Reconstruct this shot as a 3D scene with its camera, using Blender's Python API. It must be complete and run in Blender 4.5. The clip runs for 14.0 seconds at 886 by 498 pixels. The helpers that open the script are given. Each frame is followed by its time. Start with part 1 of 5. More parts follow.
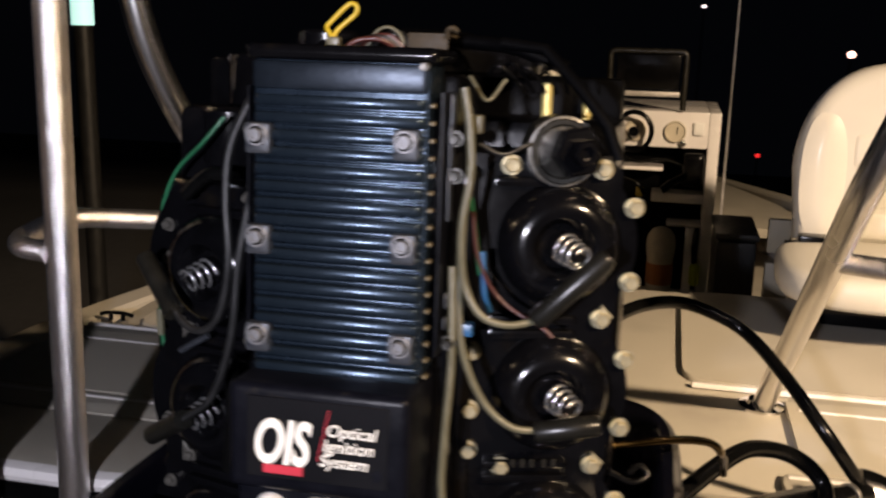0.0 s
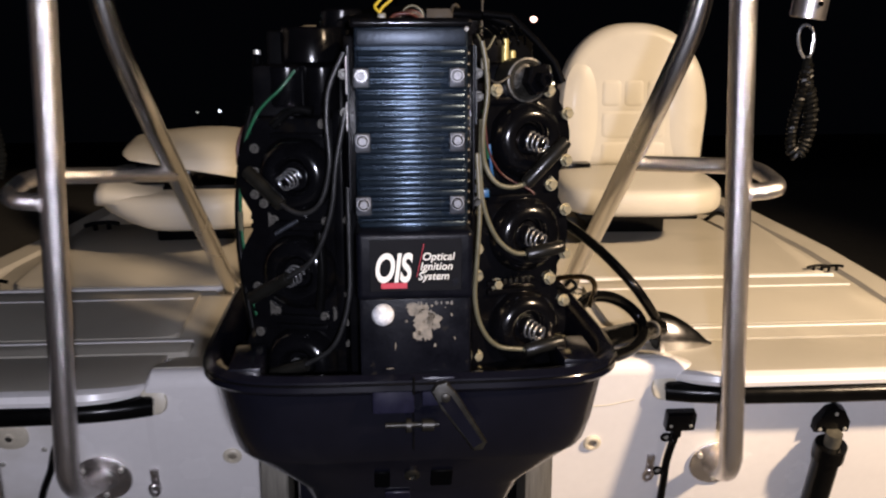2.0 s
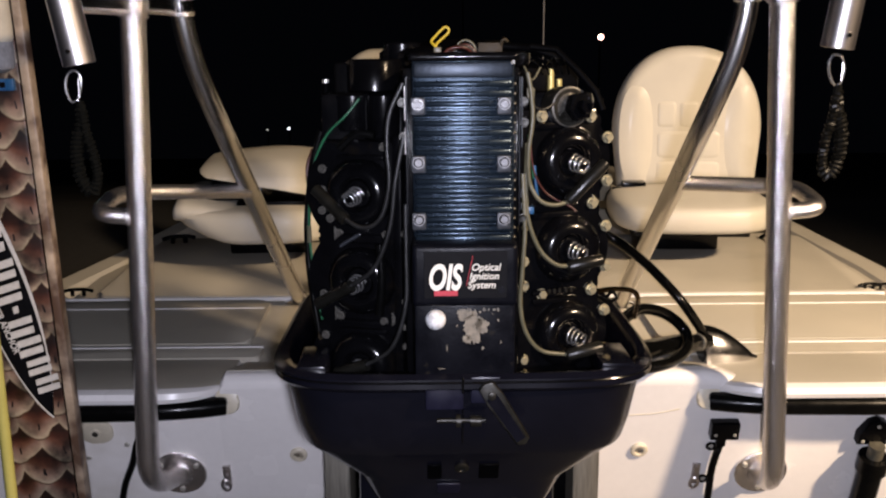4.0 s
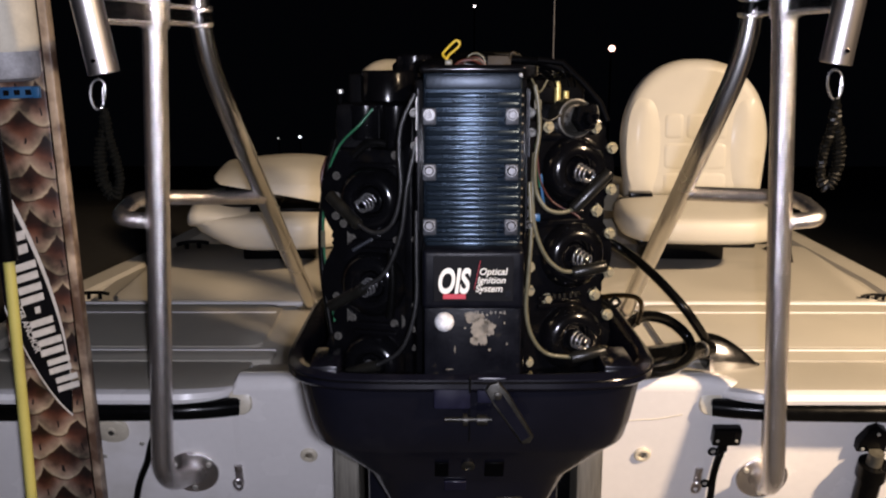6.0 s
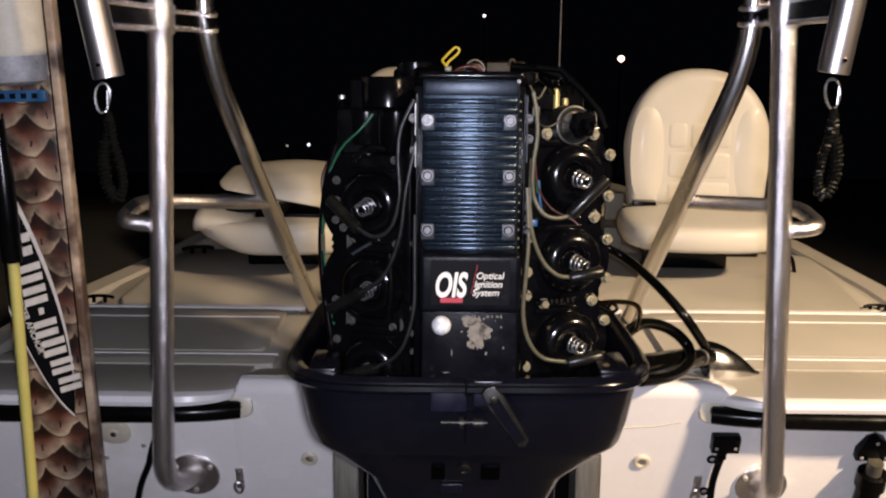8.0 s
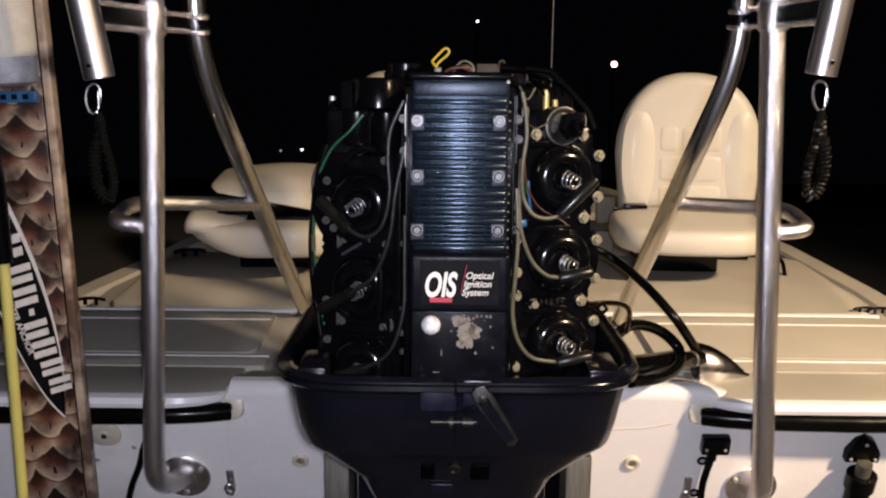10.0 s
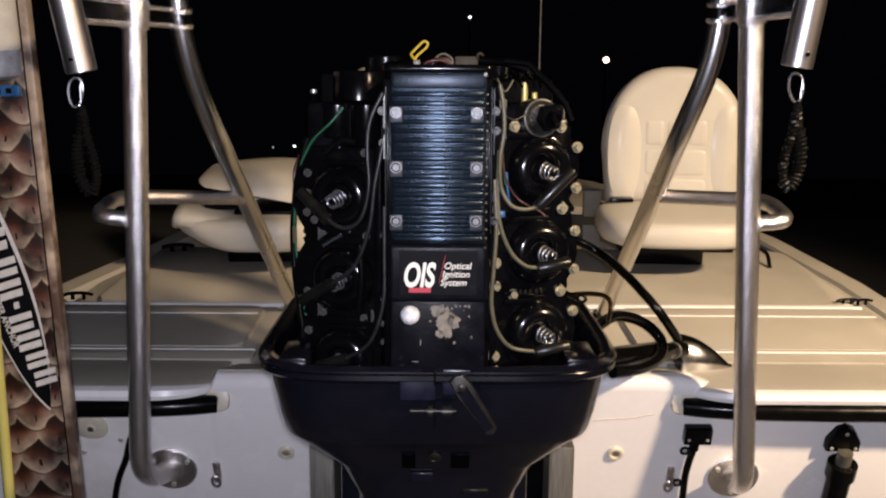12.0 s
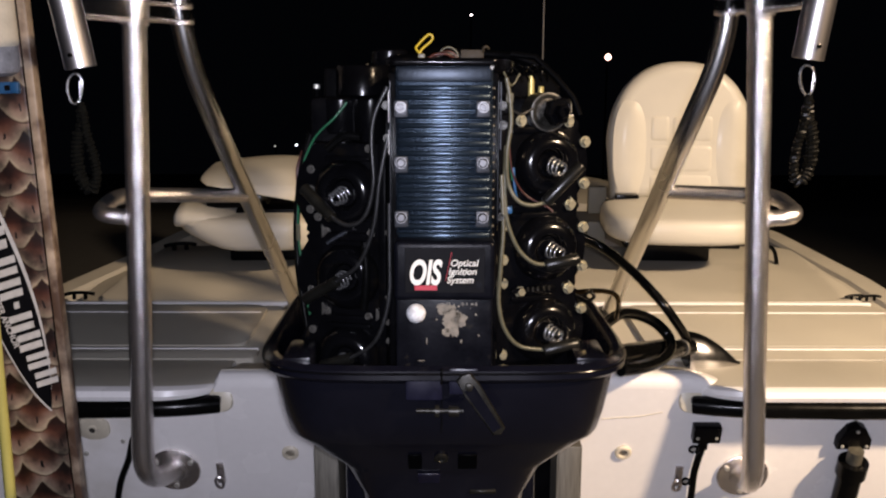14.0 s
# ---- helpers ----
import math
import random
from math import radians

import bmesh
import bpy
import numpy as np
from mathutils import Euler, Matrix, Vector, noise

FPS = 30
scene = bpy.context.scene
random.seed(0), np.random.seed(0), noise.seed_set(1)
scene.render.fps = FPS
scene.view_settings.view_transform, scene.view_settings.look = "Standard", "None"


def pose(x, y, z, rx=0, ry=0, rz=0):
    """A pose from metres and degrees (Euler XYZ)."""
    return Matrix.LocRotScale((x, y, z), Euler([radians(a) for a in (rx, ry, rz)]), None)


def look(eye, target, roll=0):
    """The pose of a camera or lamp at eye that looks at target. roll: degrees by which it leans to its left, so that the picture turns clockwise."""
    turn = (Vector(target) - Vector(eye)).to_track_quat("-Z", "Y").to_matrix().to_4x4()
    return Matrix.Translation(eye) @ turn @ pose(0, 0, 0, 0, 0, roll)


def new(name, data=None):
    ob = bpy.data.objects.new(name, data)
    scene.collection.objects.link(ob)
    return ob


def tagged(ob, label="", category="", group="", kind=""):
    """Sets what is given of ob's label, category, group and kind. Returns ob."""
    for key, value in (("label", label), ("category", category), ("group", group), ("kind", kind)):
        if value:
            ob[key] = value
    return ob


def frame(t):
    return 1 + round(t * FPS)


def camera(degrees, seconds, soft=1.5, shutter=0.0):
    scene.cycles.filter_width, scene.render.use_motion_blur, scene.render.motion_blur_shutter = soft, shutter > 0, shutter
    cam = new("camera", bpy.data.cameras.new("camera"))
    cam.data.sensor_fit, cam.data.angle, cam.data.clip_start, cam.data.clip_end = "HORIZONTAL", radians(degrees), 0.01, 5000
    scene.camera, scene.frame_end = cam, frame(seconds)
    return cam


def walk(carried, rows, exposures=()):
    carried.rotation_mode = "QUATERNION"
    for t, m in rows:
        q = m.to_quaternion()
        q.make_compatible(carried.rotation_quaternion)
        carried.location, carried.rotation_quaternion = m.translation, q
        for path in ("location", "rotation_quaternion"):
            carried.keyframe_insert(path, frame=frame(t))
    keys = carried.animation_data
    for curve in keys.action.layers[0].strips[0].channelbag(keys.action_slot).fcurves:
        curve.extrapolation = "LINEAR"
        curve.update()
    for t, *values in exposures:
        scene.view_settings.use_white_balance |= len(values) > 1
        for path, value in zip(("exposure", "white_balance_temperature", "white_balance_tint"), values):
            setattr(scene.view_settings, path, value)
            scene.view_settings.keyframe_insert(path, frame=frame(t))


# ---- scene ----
cam = camera(48.0, 14.0, 2.15, 0.5)
PATH = [
    (0, (0.232, -0.662, 1.463), (-0.191, 1.237, 0.998), 1.4),
    (0.5, (0.078, -0.674, 1.445), (-0.159, 1.26, 0.992), -0.1),
    (1, (0.021, -0.801, 1.437), (0.025, 1.14, 0.953), 0.5),
    (1.5, (-0.059, -0.993, 1.446), (0.12, 0.931, 0.93), 0.4),
    (2, (-0.046, -1.142, 1.471), (0.097, 0.787, 0.963), 0.0),
    (2.5, (0.01, -1.266, 1.49), (0.012, 0.674, 1.001), -0.4),
    (3, (-0.007, -1.27, 1.491), (0.028, 0.664, 0.982), 0.2),
    (3.5, (-0.032, -1.258, 1.493), (-0.017, 0.682, 1.005), -0.4),
    (6, (-0.032, -1.312, 1.5), (-0.038, 0.635, 1.045), -0.0),
    (6.5, (-0.027, -1.323, 1.503), (-0.037, 0.627, 1.062), 0.2),
    (7, (-0.02, -1.327, 1.5), (-0.029, 0.624, 1.063), 0.3),
    (7.5, (-0.02, -1.327, 1.5), (-0.041, 0.624, 1.06), 0.3),
    (8, (-0.018, -1.326, 1.497), (-0.04, 0.625, 1.059), 0.4),
    (10.5, (-0.009, -1.338, 1.491), (-0.015, 0.616, 1.064), 0.5),
    (11, (0.0, -1.345, 1.489), (-0.004, 0.609, 1.062), 0.5),
    (11.5, (0.005, -1.343, 1.483), (0.004, 0.609, 1.047), 0.6),
    (12, (0.007, -1.348, 1.487), (0.012, 0.604, 1.052), 0.4),
    (12.5, (0.001, -1.344, 1.484), (0.006, 0.607, 1.046), 0.5),
    (13, (0.003, -1.336, 1.482), (0.002, 0.616, 1.043), 0.3),
    (13.5, (0.007, -1.333, 1.484), (0.006, 0.619, 1.047), 0.1),
    (14, (0.002, -1.324, 1.48), (0.002, 0.628, 1.041), 0.1),
]
walk(cam, [(t, look(eye, target, roll)) for t, eye, target, roll in PATH], [(0, 0.34, 6750, 10), (0.5, 0.33, 6200, 10), (1.0, 0.15, 6950, 10), (1.5, 0.08, 6500, 10), (3.5, 0.06, 6500, 10), (6.0, 0.02, 6500, 10), (14.0, -0.03, 6500, 10)])

# ---- world and lamps: night, a warm yard light to starboard and a white torch held astern ----
world = bpy.data.worlds.new("night")
scene.world = world
world.use_nodes = True
world.node_tree.nodes["Background"].inputs[0].default_value = (0.35, 0.4, 0.6, 1)
world.node_tree.nodes["Background"].inputs[1].default_value = 0.002


def flood(name, eye, target, watts, colour, size):
    data = bpy.data.lights.new(name, "AREA")
    data.shape, data.size, data.energy, data.color = "DISK", size, watts, colour
    data.spread = radians(60)
    new(name, data).matrix_world = look(eye, target)


flood("warm_yard_light", (3.2, -2.05, 3.5), (1.05, 1.0, 0.72), 60, (1.0, 0.745, 0.50), 0.28)
torch = bpy.data.lights.new("torch", "POINT")
torch.energy, torch.color, torch.shadow_soft_size = 116, (0.875, 0.875, 1.05), 0.026
new("torch", torch).location = (0.012, -1.372, 1.506)


# ---- materials ----
def mat(name, col, rough=0.5, metal=0.0, var=0.18, scale=12.0, bump=0.1, fine=180.0, coat=0.0, stain=None, stain_at=(0.58, 0.70), stain_scale=6.0, stretch=(1, 1, 1), spec=0.5):
    m = bpy.data.materials.new(name)
    m.use_nodes = True
    nt = m.node_tree
    b = nt.nodes["Principled BSDF"]
    n, l = nt.nodes.new, nt.links.new
    co = n("ShaderNodeTexCoord")
    mp = n("ShaderNodeMapping")
    mp.inputs["Scale"].default_value = stretch
    l(co.outputs["Object"], mp.inputs["Vector"])
    big, small = n("ShaderNodeTexNoise"), n("ShaderNodeTexNoise")
    big.inputs["Scale"].default_value, big.inputs["Detail"].default_value = scale, 6
    small.inputs["Scale"].default_value, small.inputs["Detail"].default_value = fine, 3
    for t in (big, small):
        l(mp.outputs[0], t.inputs["Vector"])
    mul = n("ShaderNodeMath")
    mul.operation = "MULTIPLY_ADD"
    l(big.outputs["Fac"], mul.inputs[0])
    mul.inputs[1].default_value, mul.inputs[2].default_value = 0.7, 0.0
    add = n("ShaderNodeMath")
    add.operation = "MULTIPLY_ADD"
    l(small.outputs["Fac"], add.inputs[0])
    add.inputs[1].default_value = 0.3
    l(mul.outputs[0], add.inputs[2])
    ramp = n("ShaderNodeMapRange")
    ramp.inputs["From Min"].default_value, ramp.inputs["From Max"].default_value = 0.3, 0.7
    ramp.inputs["To Min"].default_value, ramp.inputs["To Max"].default_value = 1 - var, 1 + var
    l(add.outputs[0], ramp.inputs["Value"])
    vm = n("ShaderNodeVectorMath")
    vm.operation = "SCALE"
    vm.inputs[0].default_value = col
    l(ramp.outputs[0], vm.inputs["Scale"])
    out = vm.outputs[0]
    if stain:
        sn = n("ShaderNodeTexNoise")
        sn.inputs["Scale"].default_value, sn.inputs["Detail"].default_value = stain_scale, 9
        l(mp.outputs[0], sn.inputs["Vector"])
        sr = n("ShaderNodeMapRange")
        sr.inputs["From Min"].default_value, sr.inputs["From Max"].default_value = stain_at
        l(sn.outputs["Fac"], sr.inputs["Value"])
        mx = n("ShaderNodeMix")
        mx.data_type = "RGBA"
        l(sr.outputs[0], mx.inputs["Factor"])
        l(out, mx.inputs["A"])
        mx.inputs["B"].default_value = (*stain, 1)
        out = mx.outputs["Result"]
    l(out, b.inputs["Base Color"])
    rr = n("ShaderNodeMapRange")
    rr.inputs["From Min"].default_value, rr.inputs["From Max"].default_value = 0.3, 0.7
    rr.inputs["To Min"].default_value, rr.inputs["To Max"].default_value = max(0.03, rough * 0.8), min(1, rough * 1.2)
    l(big.outputs["Fac"], rr.inputs["Value"])
    l(rr.outputs[0], b.inputs["Roughness"])
    b.inputs["Metallic"].default_value = metal
    b.inputs["Coat Weight"].default_value = coat
    b.inputs["Coat Roughness"].default_value = 0.12
    b.inputs["Specular IOR Level"].default_value = spec
    if bump:
        bp = n("ShaderNodeBump")
        bp.inputs["Strength"].default_value, bp.inputs["Distance"].default_value = bump, 0.001
        l(small.outputs["Fac"], bp.inputs["Height"])
        l(bp.outputs[0], b.inputs["Normal"])
    return m


def glow(name, col, strength):
    m = bpy.data.materials.new(name)
    m.use_nodes = True
    b = m.node_tree.nodes["Principled BSDF"]
    b.inputs["Base Color"].default_value = (*col, 1)
    b.inputs["Emission Color"].default_value = (*col, 1)
    b.inputs["Emission Strength"].default_value = strength
    return m


STEEL = mat("brushed_stainless", (0.86, 0.815, 0.79), 0.23, 0.97, 0.08, 0.8, 0.5, 750, stretch=(0.3, 0.3, 4))
LEGSTEEL = mat("polished_tube_stainless", (0.68, 0.665, 0.65), 0.25, 1.0, 0.12, 1.2, 0.2, 500, stretch=(1, 1, 0.4))
POLISHED = mat("polished_stainless", (0.60, 0.565, 0.555), 0.33, 1.0, 0.10, 6, 0.08, 300, stretch=(1, 1, 0.05))
FITTING = mat("scuffed_chrome", (0.60, 0.59, 0.60), 0.19, 1.0, 0.2, 30, 0.15, 90)
CHROME = mat("chrome", (0.62, 0.61, 0.60), 0.09, 1.0, 0.05, 20, 0.03)
ZINC = mat("zinc_plated", (0.66, 0.64, 0.58), 0.45, 0.7, 0.2, 60, 0.1)
BRASS = mat("yellow_zinc", (0.36, 0.32, 0.21), 0.42, 0.7, 0.25, 60, 0.1)
ALU = mat("cast_aluminium", (0.24, 0.225, 0.19), 0.45, 0.8, 0.25, 30, 0.3, 120, stretch=(8, 8, 0.3))
ALU2 = mat("satin_stainless", (0.50, 0.48, 0.46), 0.5, 0.7, 0.12, 30, 0.1)
ENGINE = mat("gloss_black_engine_paint", (0.0018, 0.0018, 0.0022), 0.15, 0, 0.35, 25, 0.06, 160, 0.0, (0.005, 0.004, 0.003), (0.6, 0.75), 30, spec=0.42)
SINK = mat("black_anodised_cover", (0.017, 0.027, 0.040), 0.27, 0.7, 0.3, 18, 0.12, 220, 0.0, spec=0.4)
COVER = mat("black_cast_cover", (0.0022, 0.0024, 0.0040), 0.34, 0, 0.35, 30, 0.2, 240, 0.0, (0.009, 0.008, 0.007), (0.66, 0.74), 60, spec=0.10)
PAN = mat("dark_blue_black_cowl_paint", (0.0034, 0.0035, 0.0062), 0.21, 0, 0.25, 9, 0.03, 90, 0.0, (0.0058, 0.0058, 0.0085), (0.6, 0.72), 14, spec=0.28)
RUBBER = mat("black_rubber", (0.0020, 0.0020, 0.0020), 0.22, 0, 0.3, 40, 0.06, spec=0.16)
PLASTIC = mat("black_plastic", (0.0016, 0.0016, 0.0020), 0.20, 0, 0.25, 30, 0.06, spec=0.16)
GEL = mat("white_gelcoat", (0.73, 0.705, 0.69), 0.26, 0, 0.05, 5, 0.02, 60, 0.35, (0.55, 0.52, 0.47), (0.60, 0.8), 5)
DECK = mat("beige_nonskid_gelcoat", (0.405, 0.376, 0.315), 0.55, 0, 0.07, 5, 0.5, 420, 0, (0.31, 0.285, 0.24), (0.58, 0.8), 3.5, spec=0.3)
# beige with the cockpit panel's shade darkened into its colour
PANEL = mat("shaded_beige_plastic", (0.24, 0.21, 0.15), 0.55, 0, 0.15, 12, 0.2, 200)
VINYL = mat("cream_vinyl", (0.50, 0.475, 0.415), 0.46, 0, 0.06, 8, 0.22, 500, 0.03, (0.43, 0.40, 0.335), (0.62, 0.82), 7)
CREAM = mat("cream_plastic", (0.52, 0.47, 0.37), 0.4, 0, 0.12, 30, 0.05)
TABM = mat("worn_black_tab", (0.026, 0.029, 0.035), 0.42, 0.4, 0.3, 150, 0.2)
SCREW = mat("bright_zinc_screw", (0.125, 0.125, 0.13), 0.48, 0.6, 0.3, 300, 0.3)
DULLB = mat("dull_grey_bolt", (0.085, 0.08, 0.07), 0.42, 0.5, 0.4, 120, 0.2)
DULL = mat("dull_brown_metal", (0.095, 0.088, 0.068), 0.45, 0.4, 0.35, 50, 0.2)
GREYWHITE = mat("greyed_white_plastic", (0.27, 0.26, 0.26), 0.5, 0, 0.45, 30, 0.05)
OFFWHITE = mat("weathered_white_plastic", (0.52, 0.52, 0.52), 0.5, 0, 0.45, 160, 0.4, 500)
WHITE = mat("white_plastic", (0.78, 0.78, 0.76), 0.4, 0, 0.06, 30, 0.05)
LEAD_TAN = mat("grey_tan_lead_insulation", (0.080, 0.073, 0.044), 0.42, 0, 0.2, 60, 0.1)
LEAD_GREY = mat("dark_grey_lead_insulation", (0.009, 0.009, 0.009), 0.42, 0, 0.2, 60, 0.1)
GREEN = mat("green_wire", (0.009, 0.085, 0.035), 0.4)
YELLOW = mat("yellow_wire", (0.38, 0.27, 0.015), 0.4)
REDWIRE = mat("red_brown_wire", (0.045, 0.010, 0.007), 0.4)
HOLE = mat("shaded_plastic_bore", (0.40, 0.355, 0.28), 0.6)
SPRING = mat("plated_spring_wire", (0.50, 0.50, 0.50), 0.26, 0.9, 0.1, 60, 0.0)
BLUE = mat("blue_plastic", (0.012, 0.062, 0.15), 0.4)
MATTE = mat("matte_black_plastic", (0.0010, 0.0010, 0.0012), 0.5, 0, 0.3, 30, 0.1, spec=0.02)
BRASSDIM = mat("dull_worn_brass", (0.075, 0.060, 0.034), 0.45, 0.3, 0.5, 200, 0.2)
TARNISH = mat("tarnished_bare_metal", (0.030, 0.022, 0.012), 0.6, 0.0, 0.4, 50, 0.2, spec=0.2)
STUD = mat("yellow_brass_stud", (0.44, 0.36, 0.13), 0.38, 0.4, 0.15, 60, 0.05)
DARKBRASS = mat("tarnished_brass", (0.20, 0.135, 0.055), 0.16, 1.0, 0.3, 40, 0.1)
BOOT = mat("satin_black_boot_rubber", (0.006, 0.0058, 0.0048), 0.32, 0, 0.3, 40, 0.10, spec=0.32)
BAND = mat("satin_blue_black_band", (0.008, 0.012, 0.018), 0.32, 0.6, 0.3, 20, 0.15, 220, spec=0.35)
DARKMETAL = mat("dark_worn_metal", (0.014, 0.013, 0.010), 0.4, 0.5, 0.4, 60, 0.2)
NAVY = mat("navy_latch_paint", (0.003, 0.003, 0.011), 0.35, 0, 0.4, 40, 0.1)
RED = mat("red_print", (0.34, 0.015, 0.03), 0.5)
DIMPRINT = mat("greyed_white_print", (0.46, 0.44, 0.41), 0.5, 0, 0.15, 80, 0.0)
PRINT = mat("white_print", (0.62, 0.60, 0.54), 0.5, 0, 0.08, 80, 0.0)
WORN = mat("bare_worn_metal", (0.15, 0.13, 0.10), 0.6, 0.2, 0.45, 120, 0.3, 300)
ROPE = mat("dark_paracord", (0.0035, 0.0035, 0.0028), 0.9, 0, 0.5, 90, 0.4, 300, spec=0.05)
ROPE2 = mat("olive_paracord", (0.0030, 0.0027, 0.0018), 0.42, 0, 0.4, 90, 0.3, 300, spec=0.18)
YELLOWSTRIP = mat("yellow_fibreglass", (0.40, 0.36, 0.10), 0.4, 0, 0.12, 12, 0.1)
LINER = mat("dark_liner", (0.012, 0.012, 0.013), 0.9, 0, 0.3, 60, 0.3, spec=0.1)
SOIL = mat("dark_ground", (0.045, 0.042, 0.038), 0.9, 0, 0.4, 0.5, 0.6, 20)
LOGO = mat("black_vinyl_print", (0.0022, 0.0022, 0.0030), 0.55, 0, 0.2, 20, 0.0, spec=0.08)


def camo(name):
    """Printed wrap: staggered rows of fish scales in browns, each paler towards its lower rim."""
    m = bpy.data.materials.new(name)
    m.use_nodes = True
    nt = m.node_tree
    n, l = nt.nodes.new, nt.links.new
    b = nt.nodes["Principled BSDF"]

    def calc(op, x, y=None, z=None):
        k = n("ShaderNodeMath")
        k.operation = op
        for i, v in enumerate((x, y, z)):
            if v is None:
                continue
            if isinstance(v, (int, float)):
                k.inputs[i].default_value = v
            else:
                l(v, k.inputs[i])
        return k.outputs[0]

    co = n("ShaderNodeTexCoord")
    warp = n("ShaderNodeTexNoise")
    warp.inputs["Scale"].default_value, warp.inputs["Detail"].default_value = 14, 3
    l(co.outputs["Object"], warp.inputs["Vector"])
    sep = n("ShaderNodeSeparateXYZ")
    l(co.outputs["Object"], sep.inputs[0])
    wx = calc("MULTIPLY_ADD", warp.outputs["Fac"], 0.036, sep.outputs["X"])
    wz = calc("MULTIPLY_ADD", warp.outputs["Fac"], -0.030, sep.outputs["Z"])
    zz = calc("MULTIPLY", wz, 1 / 0.044)
    row = calc("FLOOR", zz)
    fz = calc("SUBTRACT", zz, row)
    odd = calc("MULTIPLY", calc("MODULO", calc("ADD", row, 1000), 2), 0.5)
    xa = calc("ADD", calc("MULTIPLY", wx, 1 / 0.078), odd)
    fa = calc("SUBTRACT", calc("FRACT", calc("ADD", xa, 100)), 0.5)
    fb = calc("SUBTRACT", calc("FRACT", calc("ADD", xa, 100.5)), 0.5)
    # height over the round free edge of a scale in this row, and of the scale in the row beneath
    ea = calc("MULTIPLY_ADD", calc("MULTIPLY", fa, fa), -2.6, fz)
    eb = calc("ADD", calc("MULTIPLY_ADD", calc("MULTIPLY", fb, fb), -2.6, fz), 1.0)
    mine = calc("GREATER_THAN", ea, 0.0)
    tone = calc("MULTIPLY", calc("ADD", calc("MULTIPLY", mine, ea), calc("MULTIPLY", calc("SUBTRACT", 1.0, mine), eb)), 0.78)
    fx = calc("ADD", calc("MULTIPLY", mine, fa), calc("MULTIPLY", calc("SUBTRACT", 1.0, mine), fb))
    ramp = n("ShaderNodeValToRGB")
    e = ramp.color_ramp.elements
    e[0].position, e[0].color = 0.0, (0.030, 0.012, 0.007, 1)
    e[1].position, e[1].color = 1.0, (0.035, 0.015, 0.010, 1)
    for p, c in ((0.03, (0.16, 0.085, 0.05, 1)), (0.08, (0.62, 0.50, 0.34, 1)), (0.20, (0.46, 0.33, 0.23, 1)), (0.42, (0.33, 0.20, 0.145, 1)), (0.62, (0.20, 0.085, 0.052, 1)), (0.80, (0.09, 0.030, 0.018, 1))):
        x = e.new(p)
        x.color = c
    l(tone, ramp.inputs["Fac"])
    # a short dark tick in the middle of each scale
    tick = calc("MULTIPLY", calc("LESS_THAN", calc("ABSOLUTE", fx), 0.022), calc("MULTIPLY", calc("GREATER_THAN", tone, 0.34), calc("LESS_THAN", tone, 0.55)))
    marked = n("ShaderNodeMix")
    marked.data_type = "RGBA"
    l(tick, marked.inputs["Factor"])
    l(ramp.outputs["Color"], marked.inputs["A"])
    marked.inputs["B"].default_value = (0.015, 0.010, 0.010, 1)
    no = n("ShaderNodeTexNoise")
    no.inputs["Scale"].default_value, no.inputs["Detail"].default_value = 26, 7
    l(co.outputs["Object"], no.inputs["Vector"])
    mr = n("ShaderNodeMapRange")
    mr.inputs["From Min"].default_value, mr.inputs["From Max"].default_value = 0.36, 0.66
    mr.inputs["To Min"].default_value, mr.inputs["To Max"].default_value = 0.085, 0.56
    l(no.outputs["Fac"], mr.inputs["Value"])
    vm = n("ShaderNodeVectorMath")
    vm.operation = "SCALE"
    l(marked.outputs["Result"], vm.inputs[0])
    l(mr.outputs[0], vm.inputs["Scale"])
    l(vm.outputs[0], b.inputs["Base Color"])
    b.inputs["Roughness"].default_value = 0.35
    return m


TANEDGE = mat("tan_printed_edge", (0.33, 0.25, 0.175), 0.4, 0, 0.4, 22, 0.05, 60, 0.0, (0.08, 0.045, 0.028), (0.44, 0.62), 16)
CAMO = camo("brown_fish_scale_wrap")


# ---- mesh helpers ----
def thing(name, label, category, m=None, group="", kind=""):
    ob = new(name)
    ob.empty_display_size = 0.05
    ob.matrix_world = m or Matrix()
    return tagged(ob, label, category, group, kind)


def finish(name, bm, material, sharp=38):
    bmesh.ops.recalc_face_normals(bm, faces=bm.faces)
    me = bpy.data.meshes.new(name)
    bm.to_mesh(me)
    bm.free()
    me.materials.append(material)
    me.shade_smooth()
    me.set_sharp_from_angle(angle=radians(sharp))
    return me


def part(name, bm, material, parent, label="", sharp=38):
    ob = new(name, finish(name, bm, material, sharp))
    ob.parent = parent
    return tagged(ob, label)


def piece(name, mesh, parent, m, label=""):
    ob = new(name, mesh)
    ob.parent = parent
    ob.matrix_local = m
    return tagged(ob, label)


def along(p, d):
    """A pose at p whose z axis points along d."""
    return Matrix.Translation(p) @ Vector(d).to_track_quat("Z", "Y").to_matrix().to_4x4()


def rbox(c, s, bev=0.003, seg=2, m=None, bm=None):
    bm = bm or bmesh.new()
    r = bmesh.ops.create_cube(bm, size=1.0, matrix=(m or Matrix()) @ Matrix.Translation(c) @ Matrix.Diagonal((*s, 1)))
    if bev:
        edges = {e for v in r["verts"] for e in v.link_edges}
        bmesh.ops.bevel(bm, geom=list(edges), offset=bev, segments=seg, profile=0.6, affect="EDGES")
    return bm


def span(lo, hi, bev=0.003, seg=2, m=None, bm=None):
    return rbox([(a + b) / 2 for a, b in zip(lo, hi)], [abs(b - a) for a, b in zip(lo, hi)], bev, seg, m, bm)


